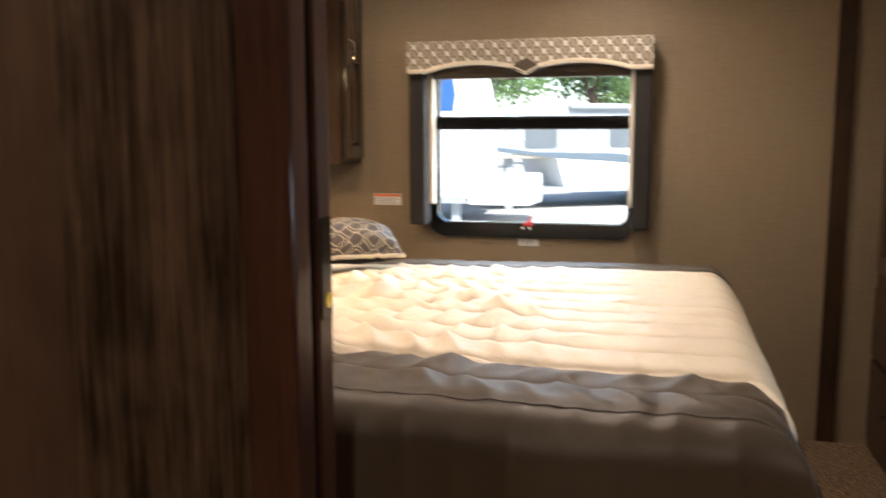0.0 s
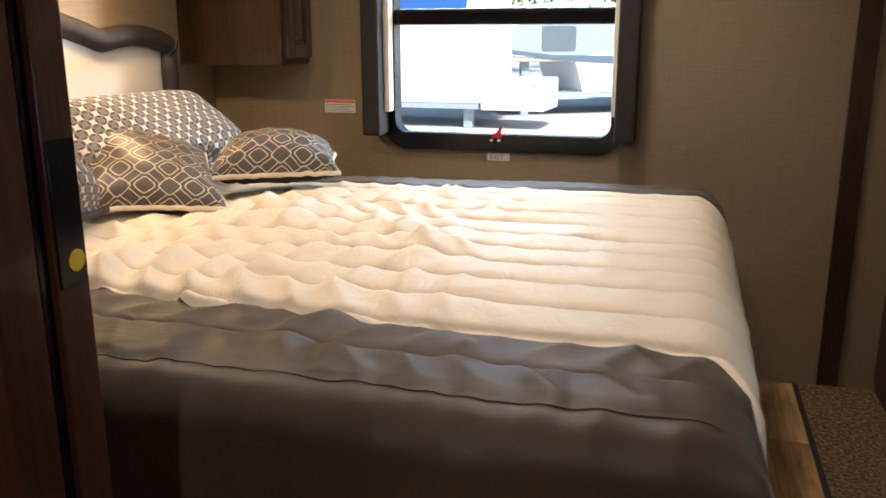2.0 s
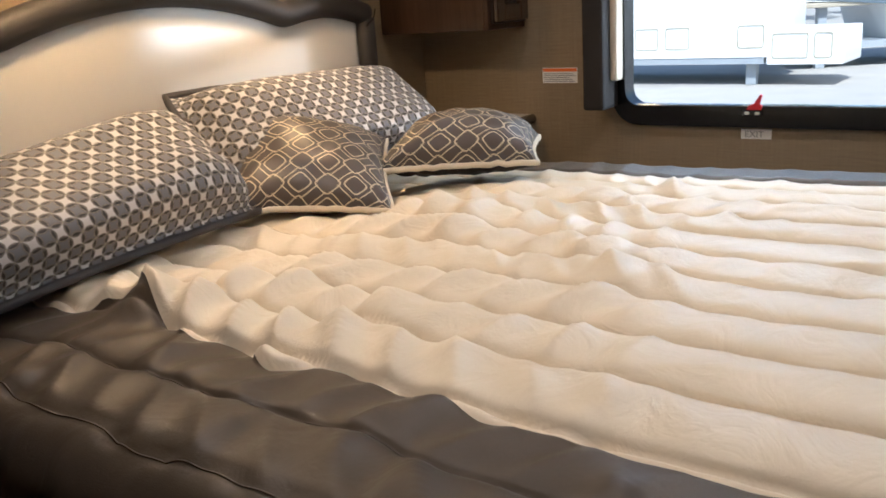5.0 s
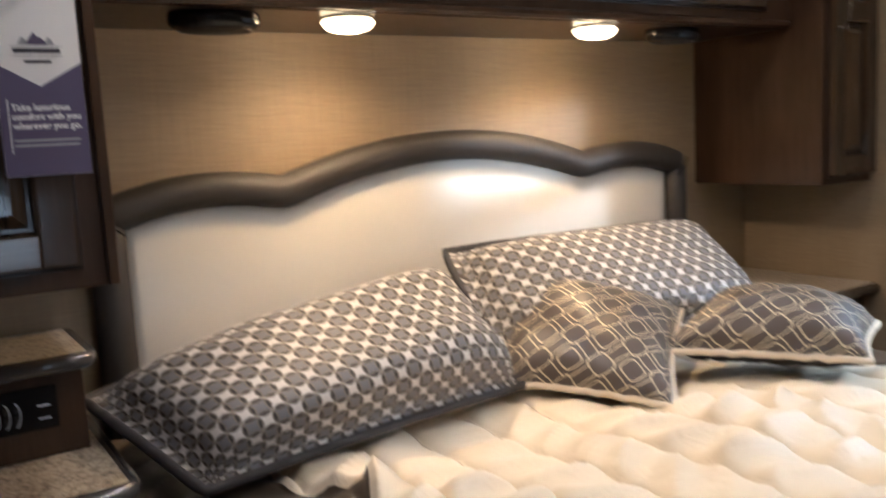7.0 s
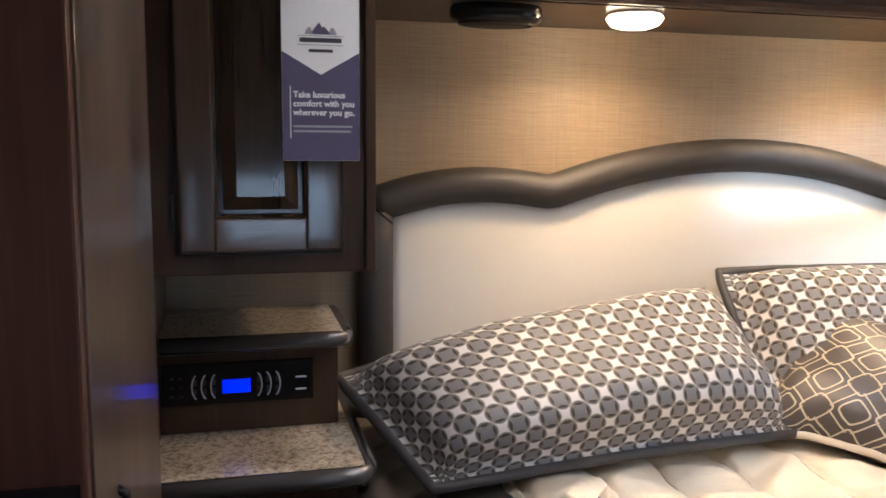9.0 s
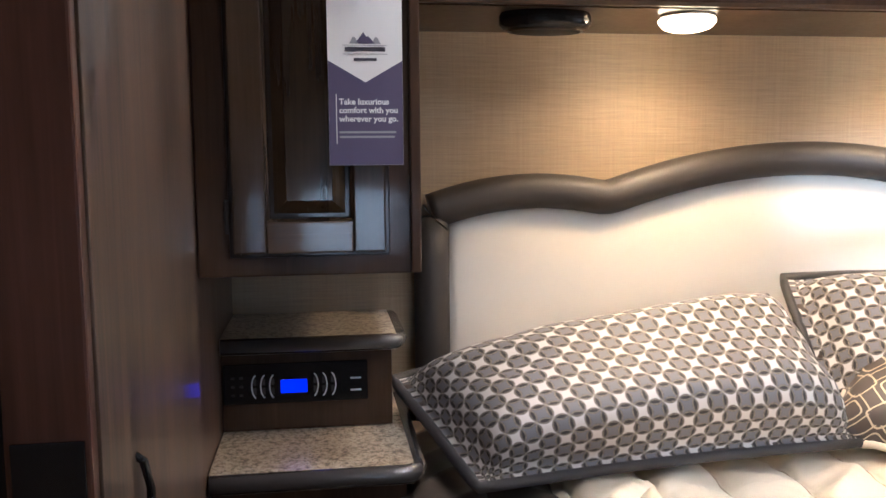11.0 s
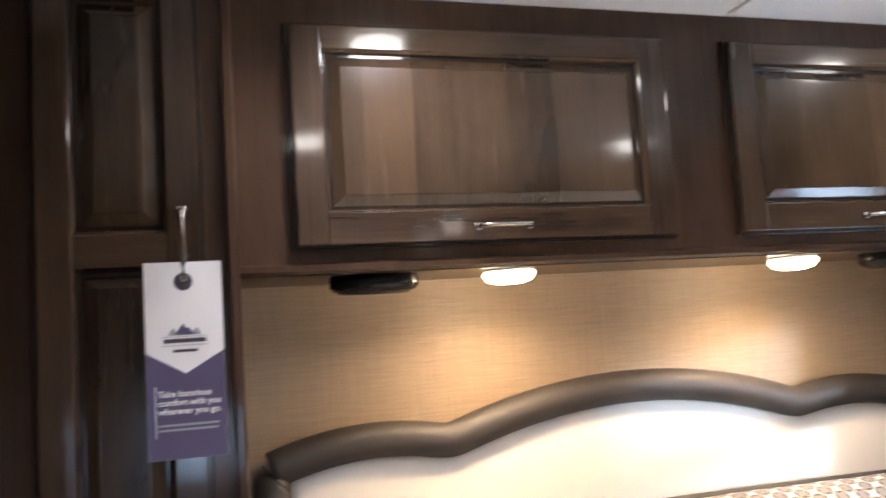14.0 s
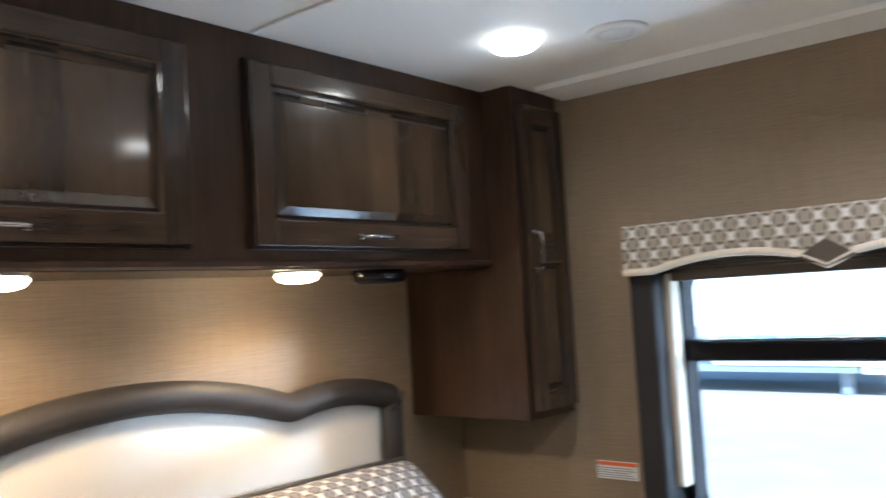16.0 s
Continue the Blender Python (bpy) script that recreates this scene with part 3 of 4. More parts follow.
        part("side_lining", box(c0, c1, 3.868, NORTH - 0.017, 0.92, 1.45, 0.009), PIPING, v, "cream padded lining")


build_valance()

# ---- cabinets ----


def raised_door(parent, y0, y1, z0, z1, x, panels, stile=0.052, name="door", flat=False):
    """A frame-and-panel door whose back lies at x and that looks along +x. panels: (low, high) heights of its panels."""
    d = new(name)
    d.parent = parent
    d.location = (x, (y0 + y1) / 2, z0)
    d.matrix_parent_inverse = Matrix.Translation(parent.location).inverted()
    t = 0.02
    part("edge_lip", box(x - 0.0005, x + 0.009, y0 - 0.006, y1 + 0.006, z0 - 0.006, z1 + 0.006, 0.002), EDGE_SHADE, d, "profiled edge darkened for the shadow line")
    x += 0.002
    part("stile", box(x, x + t, y0, y0 + stile, z0, z1, 0.003), STILE, d)
    part("stile", box(x, x + t, y1 - stile, y1, z0, z1, 0.003), STILE, d)
    edges = [z0] + [e for p in panels for e in p] + [z1]
    for lo, hi in zip(edges[0::2], edges[1::2]):
        part("rail", box(x, x + t - 0.0006, y0 + stile, y1 - stile, lo, hi, 0.0025), WOOD_Y, d)
    for lo, hi in panels:
        a, b = y0 + stile, y1 - stile
        bm = bmesh.new()
        g = 0.028
        loops = []
        for inset, h in ((0.0, 0.018), (0.0035, 0.014), (0.006, 0.006), (0.009, 0.006), (g, 0.0155), (g + 0.0015, 0.0170)):
            loops.append([bm.verts.new((x + h, yy, zz)) for yy, zz in ((a + inset, lo + inset), (b - inset, lo + inset), (b - inset, hi - inset), (a + inset, hi - inset))])
        for p, q in zip(loops, loops[1:]):
            for k in range(4):
                bm.faces.new((p[k], p[(k + 1) % 4], q[(k + 1) % 4], q[k]))
        bm.faces.new(loops[-1])
        back = [bm.verts.new((x + 0.001, v.co.y, v.co.z)) for v in loops[0]]
        for k in range(4):
            bm.faces.new((back[k], back[(k + 1) % 4], loops[0][(k + 1) % 4], loops[0][k]))
        bm.faces.new(back[::-1])
        bmesh.ops.recalc_face_normals(bm, faces=bm.faces)
        part("panel", bm, WOOD, d, "raised centre panel")
    return d


def handle(parent, c, along, length=0.095, out=(1, 0, 0), name="handle"):
    """A bow handle: two feet and a bar, its middle at c."""
    c, along, out = Vector(c), Vector(along), Vector(out)
    bm = tube([c - along * length / 2 + out * 0.002, c - along * length / 2 + out * 0.016, c - along * (length / 2 - 0.006) + out * 0.024,
               c - along * length / 4 + out * 0.026, c + along * length / 4 + out * 0.026,
               c + along * (length / 2 - 0.006) + out * 0.024, c + along * length / 2 + out * 0.016, c + along * length / 2 + out * 0.002], 0.0040, 10)
    for s in (-1, 1):
        p = c + along * (s * length / 2) + out * 0.002
        e = [0.0065 if abs(out[k]) < 0.5 else 0.004 for k in range(3)]
        box(p.x - e[0], p.x + e[0], p.y - e[1], p.y + e[1], p.z - e[2], p.z + e[2], 0.002, bm)
    ob = part(name, bm, CHROME, None, "chrome bow handle", True)
    ob.parent = parent
    if parent.type == "EMPTY":
        world_at = Vector(parent.location)
        ob.matrix_parent_inverse = Matrix.Translation(world_at).inverted()
    return ob


def hinge(parent, y, z, x, upright=True):
    if upright:
        bm = box(x, x + 0.006, y - 0.006, y + 0.006, z - 0.024, z + 0.024, 0.002)
    else:
        bm = box(x, x + 0.005, y - 0.03, y + 0.03, z - 0.004, z + 0.006, 0.002)
    return part("hinge", bm, BRONZE, parent, "dark metal hinge")


# overhead cabinet between the two towers
CF = -1.107
oc = thing("overhead_cabinet", "glossy dark wood overhead cabinet with two raised-panel doors", "cabinet", (-1.25, 2.85, 1.505))
part("body", box(WEST, CF - 0.018, 1.978, 3.715, 1.512, TOP, 0.001), FRAME, oc)
part("face_frame", box(CF - 0.018, CF, 1.978, 3.715, 1.505, TOP, 0.002), FRAME, oc, "stained wood face frame")
part("bottom_moulding", prism([(CF - 0.03, 1.512), (CF - 0.03, 1.500), (CF - 0.004, 1.498), (CF + 0.006, 1.503), (CF + 0.006, 1.512), (CF, 1.516)], "y", 1.98, 3.714), FRAME, oc)
part("bottom_board", box(WEST, CF - 0.03, 1.979, 3.714, 1.498, 1.512), FRAME, oc)
for a, b, hy in ((2.077, 2.777, 2.433), (2.923, 3.605, 3.255)):
    d = raised_door(oc, a, b, 1.542, 1.914, CF + 0.001, [(1.596, 1.872)], 0.052)
    handle(d, (CF + 0.021, hy, 1.566), (0, 1, 0))
    for q in (a + 0.09, b - 0.09):
        hinge(d, q, 1.915, CF + 0.002, False)

# towers
tl = thing("cabinet_tower", "dark wood wall cabinet with a tall two-panel door beside the bed", "cabinet", (-1.2, 1.82, 1.083))
part("body", box(WEST, -1.005, 1.656, 1.976, 1.084, TOP, 0.001), FRAME, tl)
part("face_frame", box(-1.005, -0.988, 1.656, 1.977, 1.082, TOP, 0.003), FRAME, tl)
part("edge_trim", box(-0.988, -0.978, 1.962, 1.9775, 1.083, TOP, 0.003), FRAME, tl)
d = raised_door(tl, 1.708, 1.925, 1.117, 1.945, -0.987, [(1.163, 1.508), (1.556, 1.899)], 0.047)
handle(d, (-0.966, 1.899, 1.535), (0, 0, 1), 0.10)
hinge(d, 1.702, 1.17, -0.985)
hinge(d, 1.702, 1.87, -0.985)

tr = thing("cabinet_tower", "narrow dark wood wall cabinet in the corner beside the window", "cabinet", (-1.2, 3.83, 1.089))
part("body", box(WEST, -1.03, 3.716, NORTH, 1.090, TOP, 0.001), FRAME, tr)
part("face_frame", box(-1.03, -1.013, 3.7155, NORTH, 1.088, TOP, 0.003), FRAME, tr)
d = raised_door(tr, 3.735, 3.925, 1.112, 1.925, -1.012, [(1.16, 1.50), (1.55, 1.88)], 0.045)
handle(d, (-0.992, 3.757, 1.531), (0, 0, 1), 0.10)

# hang tag on the tower's handle
tag = thing("hang_tag", "white and purple mattress hang tag hooked on a cabinet handle", "tag", (-0.953, 1.898, 1.242))
TX = -0.954
bm = box(TX, TX + 0.0012, 1.846, 1.950, 1.242, 1.5115)
part("card", bm, WHITEP, tag, "white card")
part("eyelet", moved(lathe([(0.0125, 0), (0.0125, 0.0004)], 24), Matrix.Translation((TX + 0.0012, 1.898, 1.484)) @ pose(0, 0, 0, 0, 90, 0)), INK, tag, "dark punched hole")
part("purple_field", prism([(1.8462, 1.2422), (1.9498, 1.2422), (1.9498, 1.387), (1.898, 1.357), (1.8462, 1.387)], "x", TX + 0.0013, TX + 0.0018), PURPLE, tag, "purple lower field")
part("mountain_mark", prism([(1.884, 1.410), (1.912, 1.410), (1.903, 1.4205), (1.9, 1.4195), (1.896, 1.426), (1.892, 1.4205)], "x", TX + 0.0013, TX + 0.0018), PURPLE, tag)
for a in (1.876, 1.907):
    part("mountain_mark", prism([(a, 1.410), (a + 0.013, 1.410), (a + 0.008, 1.419), (a + 0.005, 1.419)], "x", TX + 0.0013, TX + 0.0018), GREYPRINT, tag)
for z, h, w in ((1.4075, 0.0008, 0.031), (1.3995, 0.0058, 0.028), (1.3955, 0.0008, 0.031), (1.3865, 0.004, 0.016)):
    part("mark_bar", box(TX + 0.0013, TX + 0.0018, 1.898 - w, 1.898 + w, z, z + h), INK if h > 0.003 else GREYPRINT, tag)
part("side_rule", box(TX + 0.0018, TX + 0.0022, 1.8562, 1.8574, 1.272, 1.341), WHITEP, tag)
for k, words in enumerate(("Take luxurious", "comfort with you", "wherever you go.")):
    lettering(words, 0.0116, Matrix.Translation((TX + 0.002, 1.8605, 1.3265 - 0.0118 * k)) @ FACE_X, WHITEP, tag, bold=0.0003)
for k in range(2):
    part("text_bar", box(TX + 0.0018, TX + 0.0021, 1.8605, 1.940 - 0.002 * k, 1.2865 - 0.0065 * k, 1.2895 - 0.0065 * k), GREYPRINT, tag)

# ---- nightstands ----


def bullnose(name, xf, y0, y1, z, parent, th=0.030, turn_at_end=True):
    """Rounded dark edge along the front and round the free corner."""
    r = 0.035
    pts = [(xf - 0.012, y0 + 0.002, z - th / 2 + 0.001), (xf - 0.012, y1 - r, z - th / 2 + 0.001)]
    for k in range(1, 9):
        a = radians(90 * k / 8)
        pts.append((xf - 0.012 - r + r * math.cos(a), y1 - r + (r - 0.012) * math.sin(a), z - th / 2 + 0.001))
    pts.append((WEST + 0.01, y1 - 0.012, z - th / 2 + 0.001))
    return part(name, tube(pts, th / 2, 12), GREYBULL, parent, "rounded dark grey edge moulding", True)


nl = thing("nightstand", "dark wood nightstand with speckled granite-look top", "nightstand", (-1.2, 1.82, 0))
part("body", box(WEST, -1.02, 1.656, 1.955, 0.0, 0.752, 0.003), FRAME, nl)
part("countertop", box(WEST, -1.0, 1.656, 1.965, 0.752, 0.785, 0.002), GRANITE, nl, "speckled tan laminate top")
bullnose("edge", -0.985, 1.657, 1.984, 0.784, nl)
df = part("drawer_front", box(-1.02, -1.004, 1.675, 1.94, 0.50, 0.72, 0.004), WOOD_Y, nl)
handle(df, (-1.003, 1.81, 0.61), (0, 1, 0))

rc = thing("radio_console", "dark wood bedside box with granite-look top holding a radio", "console", (-1.3, 1.8, 0.785))
part("body", box(WEST, -1.197, 1.656, 1.948, 0.786, 0.922, 0.003), FRAME, rc)
part("countertop", box(WEST, -1.185, 1.656, 1.956, 0.922, 0.951, 0.002), GRANITE, rc, "speckled tan laminate top")
bullnose("edge", -1.172, 1.657, 1.974, 0.950, rc, 0.028)

ra = thing("radio", "black bedside radio with a lit blue display", "radio", (-1.195, 1.78, 0.835))
RX = -1.196
part("faceplate", box(RX, RX + 0.008, 1.66, 1.905, 0.835, 0.905, 0.003), BLACK, ra)
part("display", box(RX + 0.008, RX + 0.0092, 1.756, 1.801, 0.8535, 0.8765, 0.0005), LCD, ra, "lit blue display")
for s in (-1, 1):
    for k in range(3):
        cy = 1.7785 + s * (0.037 + 0.015 * k)
        arc = [(RX + 0.0085, cy + s * 0.010 * (math.cos(radians(a)) - 0.6), 0.866 + 0.021 * math.sin(radians(a))) for a in range(-70, 71, 14)]
        part("button_arc", tube(arc, 0.0012, 6), SILVER, ra, "silver button outline", True)
        part("button", box(RX + 0.007, RX + 0.0085, cy - 0.004, cy + 0.004, 0.852, 0.864, 0.001), DARKCLOTH, ra)
        part("button", box(RX + 0.007, RX + 0.0085, cy - 0.004, cy + 0.004, 0.868, 0.880, 0.001), DARKCLOTH, ra)
for z in (0.873, 0.852):
    part("print_bar", box(RX + 0.008, RX + 0.0083, 1.875, 1.893, z, z + 0.003), SILVER, ra)
for a in (1.676, 1.69):
    for z in (0.85, 0.865, 0.88):
        part("port", box(RX + 0.0078, RX + 0.0086, a - 0.003, a + 0.003, z, z + 0.004, 0.0005), DARKCLOTH, ra)

nr = thing("nightstand", "dark wood nightstand with granite-look top in the window corner", "nightstand", (-1.2, 3.78, 0))
part("body", box(WEST, -1.03, 3.66, NORTH, 0.0, 0.775, 0.003), FRAME, nr)
part("countertop", box(WEST, -0.995, 3.64, NORTH, 0.778, 0.808, 0.002), GRANITE, nr, "speckled tan laminate top")
part("edge", tube([(-0.997, NORTH - 0.002, 0.793), (-0.997, 3.67, 0.793), (-1.005, 3.648, 0.793), (-1.03, 3.640, 0.793), (WEST + 0.01, 3.640, 0.793)], 0.0155, 12), GREYBULL, nr, "rounded dark grey edge moulding", True)

# ---- lamps and speakers ----


def puck(name, at, r, drop, label, group, lens=LAMPGLOW):
    p = thing(name, label, "light", at, group)
    base = Matrix.Translation(at)
    part("rim", moved(lathe([(r * 0.9, 0), (r * 0.97, -0.001), (r * 0.97, -0.004), (r * 0.93, -0.006), (r * 0.88, -0.005)], 36), base), WHITEPL, p, "white rim", True)
    part("lens", moved(lathe([(r * 0.92, -0.003), (r * 1.03, -0.008), (r * 1.01, -0.45 * drop), (r * 0.84, -0.80 * drop), (r * 0.5, -0.97 * drop), (0.003, -drop)], 36), base), lens, p, "lit frosted lens", True)
    return p


pl = puck("puck_light", (-1.2, 2.48, 1.498), 0.049, 0.028, "round lit puck light under the overhead cabinet", "puck lights over the bed")
copy_thing(pl, Matrix.Translation((-1.2, 3.117, 1.498)))
cl = puck("ceiling_light", (-0.783, 3.408, TOP), 0.052, 0.026, "round lit ceiling light with frosted lens", "ceiling lights", CEILGLOW)
# The last two copies are unseen fixtures added at the hall fill lamps.
for cx, cy in CEILING_LAMPS[1:] + HALL_FILLS:
    copy_thing(cl, Matrix.Translation((cx, cy, TOP)))
cv = thing("ceiling_vent", "round white plastic vent disc on the ceiling", "vent", (-0.59, 3.525, TOP))
part("disc", moved(lathe([(0.066, 0), (0.066, -0.006), (0.058, -0.010), (0.042, -0.010), (0.040, -0.006), (0.034, -0.006), (0.032, -0.012), (0.004, -0.013)], 40), Matrix.Translation((-0.59, 3.525, TOP))), WHITEPL, cv, "", True)


def speaker(at):
    s = thing("speaker", "black oval loudspeaker under the overhead cabinet", "speaker", at, "speakers over the bed")
    base = Matrix.Translation(at)
    part("housing", moved(lathe([(0.072, 0), (0.075, -0.006), (0.075, -0.02), (0.068, -0.028), (0.060, -0.030)], 40, 0.68, 1.08), base), BLACK, s, "", True)
    part("grille", moved(lathe([(0.058, -0.029), (0.052, -0.0325), (0.004, -0.034)], 40, 0.68, 1.08), base), DARKCLOTH, s, "black mesh grille", True)
    part("bezel", moved(tube([(0.040 * math.cos(a / 18 * math.pi), 0.064 * math.sin(a / 18 * math.pi), -0.0305) for a in range(36)], 0.002, 8, True), base), BRONZE, s, "", True)
    return s


sp = speaker((-1.2, 2.222, 1.498))
copy_thing(sp, Matrix.Translation((-1.2, 3.378, 1.498)))

# ---- headboard ----


def crest(y):
    """The pad's upper outline: one broad arch between two low shoulders, with a soft notch where they meet."""
    d = abs(y - 2.815)
    arch, shoulder, soft = 1.212 - 0.43 * d * d, 1.156 - 0.85 * (d - 0.565) ** 2, 0.005
    top = max(arch, shoulder)
    return top + soft * math.log(math.exp((arch - top) / soft) + math.exp((shoulder - top) / soft)) + 0.006 * (y - 2.815)


hb = thing("headboard", "ivory padded headboard with a scalloped dark leatherette border", "headboard", (-1.4, 2.81, 0.35))
A, B = 2.077, 3.548
N = 80
ys = [A + (B - A) * k / N for k in range(N + 1)]
bm = bmesh.new()
cols = []
for y in ys:
    e = min(y - A, B - y)
    col = []
    for j in range(13):
        z = 0.35 + (crest(y) + 0.02 - 0.35) * j / 12
        puff = 0.010 * (1 - math.exp(-e / 0.04)) * (1 - math.exp(-(crest(y) + 0.02 - z) / 0.04))
        col.append(bm.verts.new((-1.386 + puff, y, z)))
    cols.append(col)
for p, q in zip(cols, cols[1:]):
    for j in range(12):
        bm.faces.new((p[j], q[j], q[j + 1], p[j + 1]))
back = bmesh.ops.extrude_face_region(bm, geom=bm.faces[:])
bmesh.ops.translate(bm, verts=[v for v in back["geom"] if isinstance(v, bmesh.types.BMVert)], vec=(-0.03, 0, 0))
bmesh.ops.recalc_face_normals(bm, faces=bm.faces)
part("pad", bm, IVORY, hb, "smooth ivory pad", True)
W_ = 0.033
arc = [(y, crest(y) + W_) for y in [A - W_ + (B - A + 2 * W_) * k / 120 for k in range(121)]]
part("crest_roll", tube([(-1.382, y, z) for y, z in arc], 0.0350, 18), CHARCOAL, hb, "padded charcoal crest roll", True)
for y in (A - W_, B + W_):
    part("side_roll", tube([(-1.384, y, 0.35 + (crest(y) + W_ - 0.36) * k / 10) for k in range(11)], 0.0352, 16), CHARCOAL, hb, "padded charcoal side roll", True)
for y, s in ((A - W_, 1), (B + W_, -1)):
    part("seam", tube([(-1.349, y - s * 0.02, crest(y) + W_ + 0.015), (-1.342, y, crest(y) + W_ - 0.012), (-1.350, y + s * 0.028, crest(y) + W_ - 0.035)], 0.0018, 6), BLACK, hb)

# ---- bed ----
BX0, BX1, BY0, BY1, BZ = -1.34, 0.485, 1.905, 3.62, 0.728
bed = thing("bed_base", "dark wood storage base under the mattress", "bed", (-0.45, 2.8, 0))
part("plinth", box(BX0 + 0.02, BX1 - 0.12, BY0 + 0.12, BY1 - 0.03, 0, 0.40, 0.004), FRAME, bed)
mt = thing("mattress", "thick mattress mostly hidden under the comforter", "mattress", (-0.45, 2.8, 0.40))
part("core", box(BX0 + 0.02, BX1 - 0.06, BY0 + 0.06, BY1 - 0.02, 0.402, 0.685, 0.05, seg=4), CREAM, mt, "", True)


def edge(x):
    """Where the cream field meets the grey border on the doorway side."""
    w = 0.014 * math.sin(21.0 * x + 0.9) + 0.011 * math.sin(38 * x + 2.0)
    w *= max(0.0, min(1.0, (0.05 - x) / 0.35))
    foot = -0.10 * max(0.0, (x - 0.40) / 0.1) ** 2 if x < 0.5 else -0.10
    flap = 0.075 * math.exp(-((x + 0.765) / 0.075) ** 2)
    return 2.180 + w + foot + flap


def border_line(x):
    """Smoother line that the stitched seams of the border follow."""
    foot = -0.10 * max(0.0, (x - 0.40) / 0.1) ** 2 if x < 0.5 else -0.10
    return 2.198 + 0.3 * (edge(x) - 2.180 - foot) + 0.2 * foot


def quilt():
    """Comforter: one sheet laid over the mattress, with stitched channels and creases."""
    R = 0.085
    drop_near, drop_foot, drop_far = 0.72, 0.66, 0.22
    rnd = random.Random(11)
    # sharp crests pushed up towards the pillows
    crests = []
    for k in range(46):
        cx, cy = rnd.uniform(-1.05, 0.0), rnd.uniform(2.22, 3.35)
        a = radians(rnd.choice((62, 70, 80, 112, 125)) + rnd.uniform(-14, 14))
        crests.append((cx, cy, math.cos(a), math.sin(a), rnd.uniform(0.05, 0.13), rnd.uniform(0.018, 0.034), rnd.uniform(0.012, 0.027) * (0.5 if cx > -0.15 else 1.0), rnd.choice((-1, 1))))
    for k in range(16):
        cx, cy = rnd.uniform(-0.9, 0.45), rnd.uniform(1.98, 2.17)
        a = radians(rnd.uniform(50, 130))
        crests.append((cx, cy, math.cos(a), math.sin(a), rnd.uniform(0.05, 0.09), rnd.uniform(0.015, 0.03), rnd.uniform(0.005, 0.013), rnd.choice((-1, 1))))
    for k in range(26):
        cx, cy = rnd.uniform(-0.2, 0.5), rnd.uniform(2.25, 3.45)
        a = radians(rnd.uniform(-25, 25))
        crests.append((cx, cy, math.cos(a), math.sin(a), rnd.uniform(0.06, 0.12), rnd.uniform(0.012, 0.022), rnd.uniform(0.002, 0.006), rnd.choice((-1, 1))))

    def crumple(u, v):
        h = 0.0
        for cx, cy, ca, sa, half, wide, high, lean in crests:
            dx_, dy_ = u - cx, v - cy
            if abs(dx_) > 0.2 or abs(dy_) > 0.2:
                continue
            along = (dx_ * ca + dy_ * sa) / half
            if abs(along) > 2.2:
                continue
            across = (-dx_ * sa + dy_ * ca) * lean
            w_ = wide * (0.45 if across > 0 else 1.5)
            h += high * math.exp(-along * along) * math.exp(-(math.sqrt(across * across + 0.00008) - 0.009) / w_)
        return 0.034 * math.tanh(h / 0.034)

    def bend(s):
        """Outward way and fall of the sheet s metres past the start of a rounded edge."""
        q = R * math.pi / 2
        if s <= 0:
            return 0.0, 0.0
        if s < q:
            return R * math.sin(s / R), R * (1 - math.cos(s / R))
        return R + 0.03 * (s - q), R + (s - q)

    us = [BX0 + (BX1 - R - BX0) * k / 210 for k in range(211)] + [BX1 - R + drop_foot * k / 50 for k in range(1, 51)]
    n_drop, n_edge, n_field, n_far = 70, 64, 300, 34
    start, field_far = BY0 + R - drop_near, 3.435
    grid = []
    seams = {}

    def sway_at(u, v):
        return 0.010 * noise.noise(Vector((u * 3.0, v * 2.0, 6.0)))

    for u in us:
        yb = edge(u)
        vs = [start + (BY0 + R - start) * k / n_drop for k in range(n_drop)]
        vs += [BY0 + R + (yb - BY0 - R) * k / n_edge for k in range(n_edge)]
        vs += [yb + (field_far - yb) * k / n_field for k in range(n_field)]
        vs += [field_far + (BY1 - R + drop_far - field_far) * k / n_far for k in range(n_far + 1)]
        head = max(0.0, min(1.0, (0.08 - u) / 0.45))
        row = []
        for v in vs:
            ox, dx = bend(u - (BX1 - R))
            on, dn = bend((BY0 + R) - v)
            of, df_ = bend(v - (BY1 - R))
            x = min(u, BX1 - R) + ox
            y = BY0 + R - on if v < BY0 + R else (BY1 - R + of if v > BY1 - R else v)
            dy = max(dn, df_)
            fall = min(max(dx, dy) + 0.25 * min(dx, dy), BZ - 0.05)
            corner = min(dx, dn)
            x += 0.13 * corner
            y -= 0.10 * corner
            top = math.exp(-fall / 0.05)
            # stitched channels: wide soft puffs with a narrow groove between
            sway = sway_at(u, v)
            c = (v + sway - 2.193) / 0.127
            if v < yb:
                c = (border_line(u) - v + 0.5 * sway) / 0.118
                if c > 2.3:
                    c = 2.3
            elif v > field_far:
                c = 0.5
            fr = c - math.floor(c)
            gap = min(fr, 1 - fr)
            puff = 0.019 * (1 - math.exp(-gap / 0.045)) + 0.007 * math.sin(math.pi * fr)
            if v < yb:
                puff *= 0.5
            if yb <= v <= field_far:
                puff *= min(1.0, 0.35 + (v - yb) / 0.02)
            p = Vector((u * 3.0, v * 3.0, 0.0))
            wr = noise.noise(p) * 0.008
            pucker = 0.006 * noise.noise(Vector((u * 26, v * 4, 2.0))) * math.exp(-gap / 0.16)
            fine = 0.002 * noise.noise(Vector((u * 16, v * 16, 8.0)))
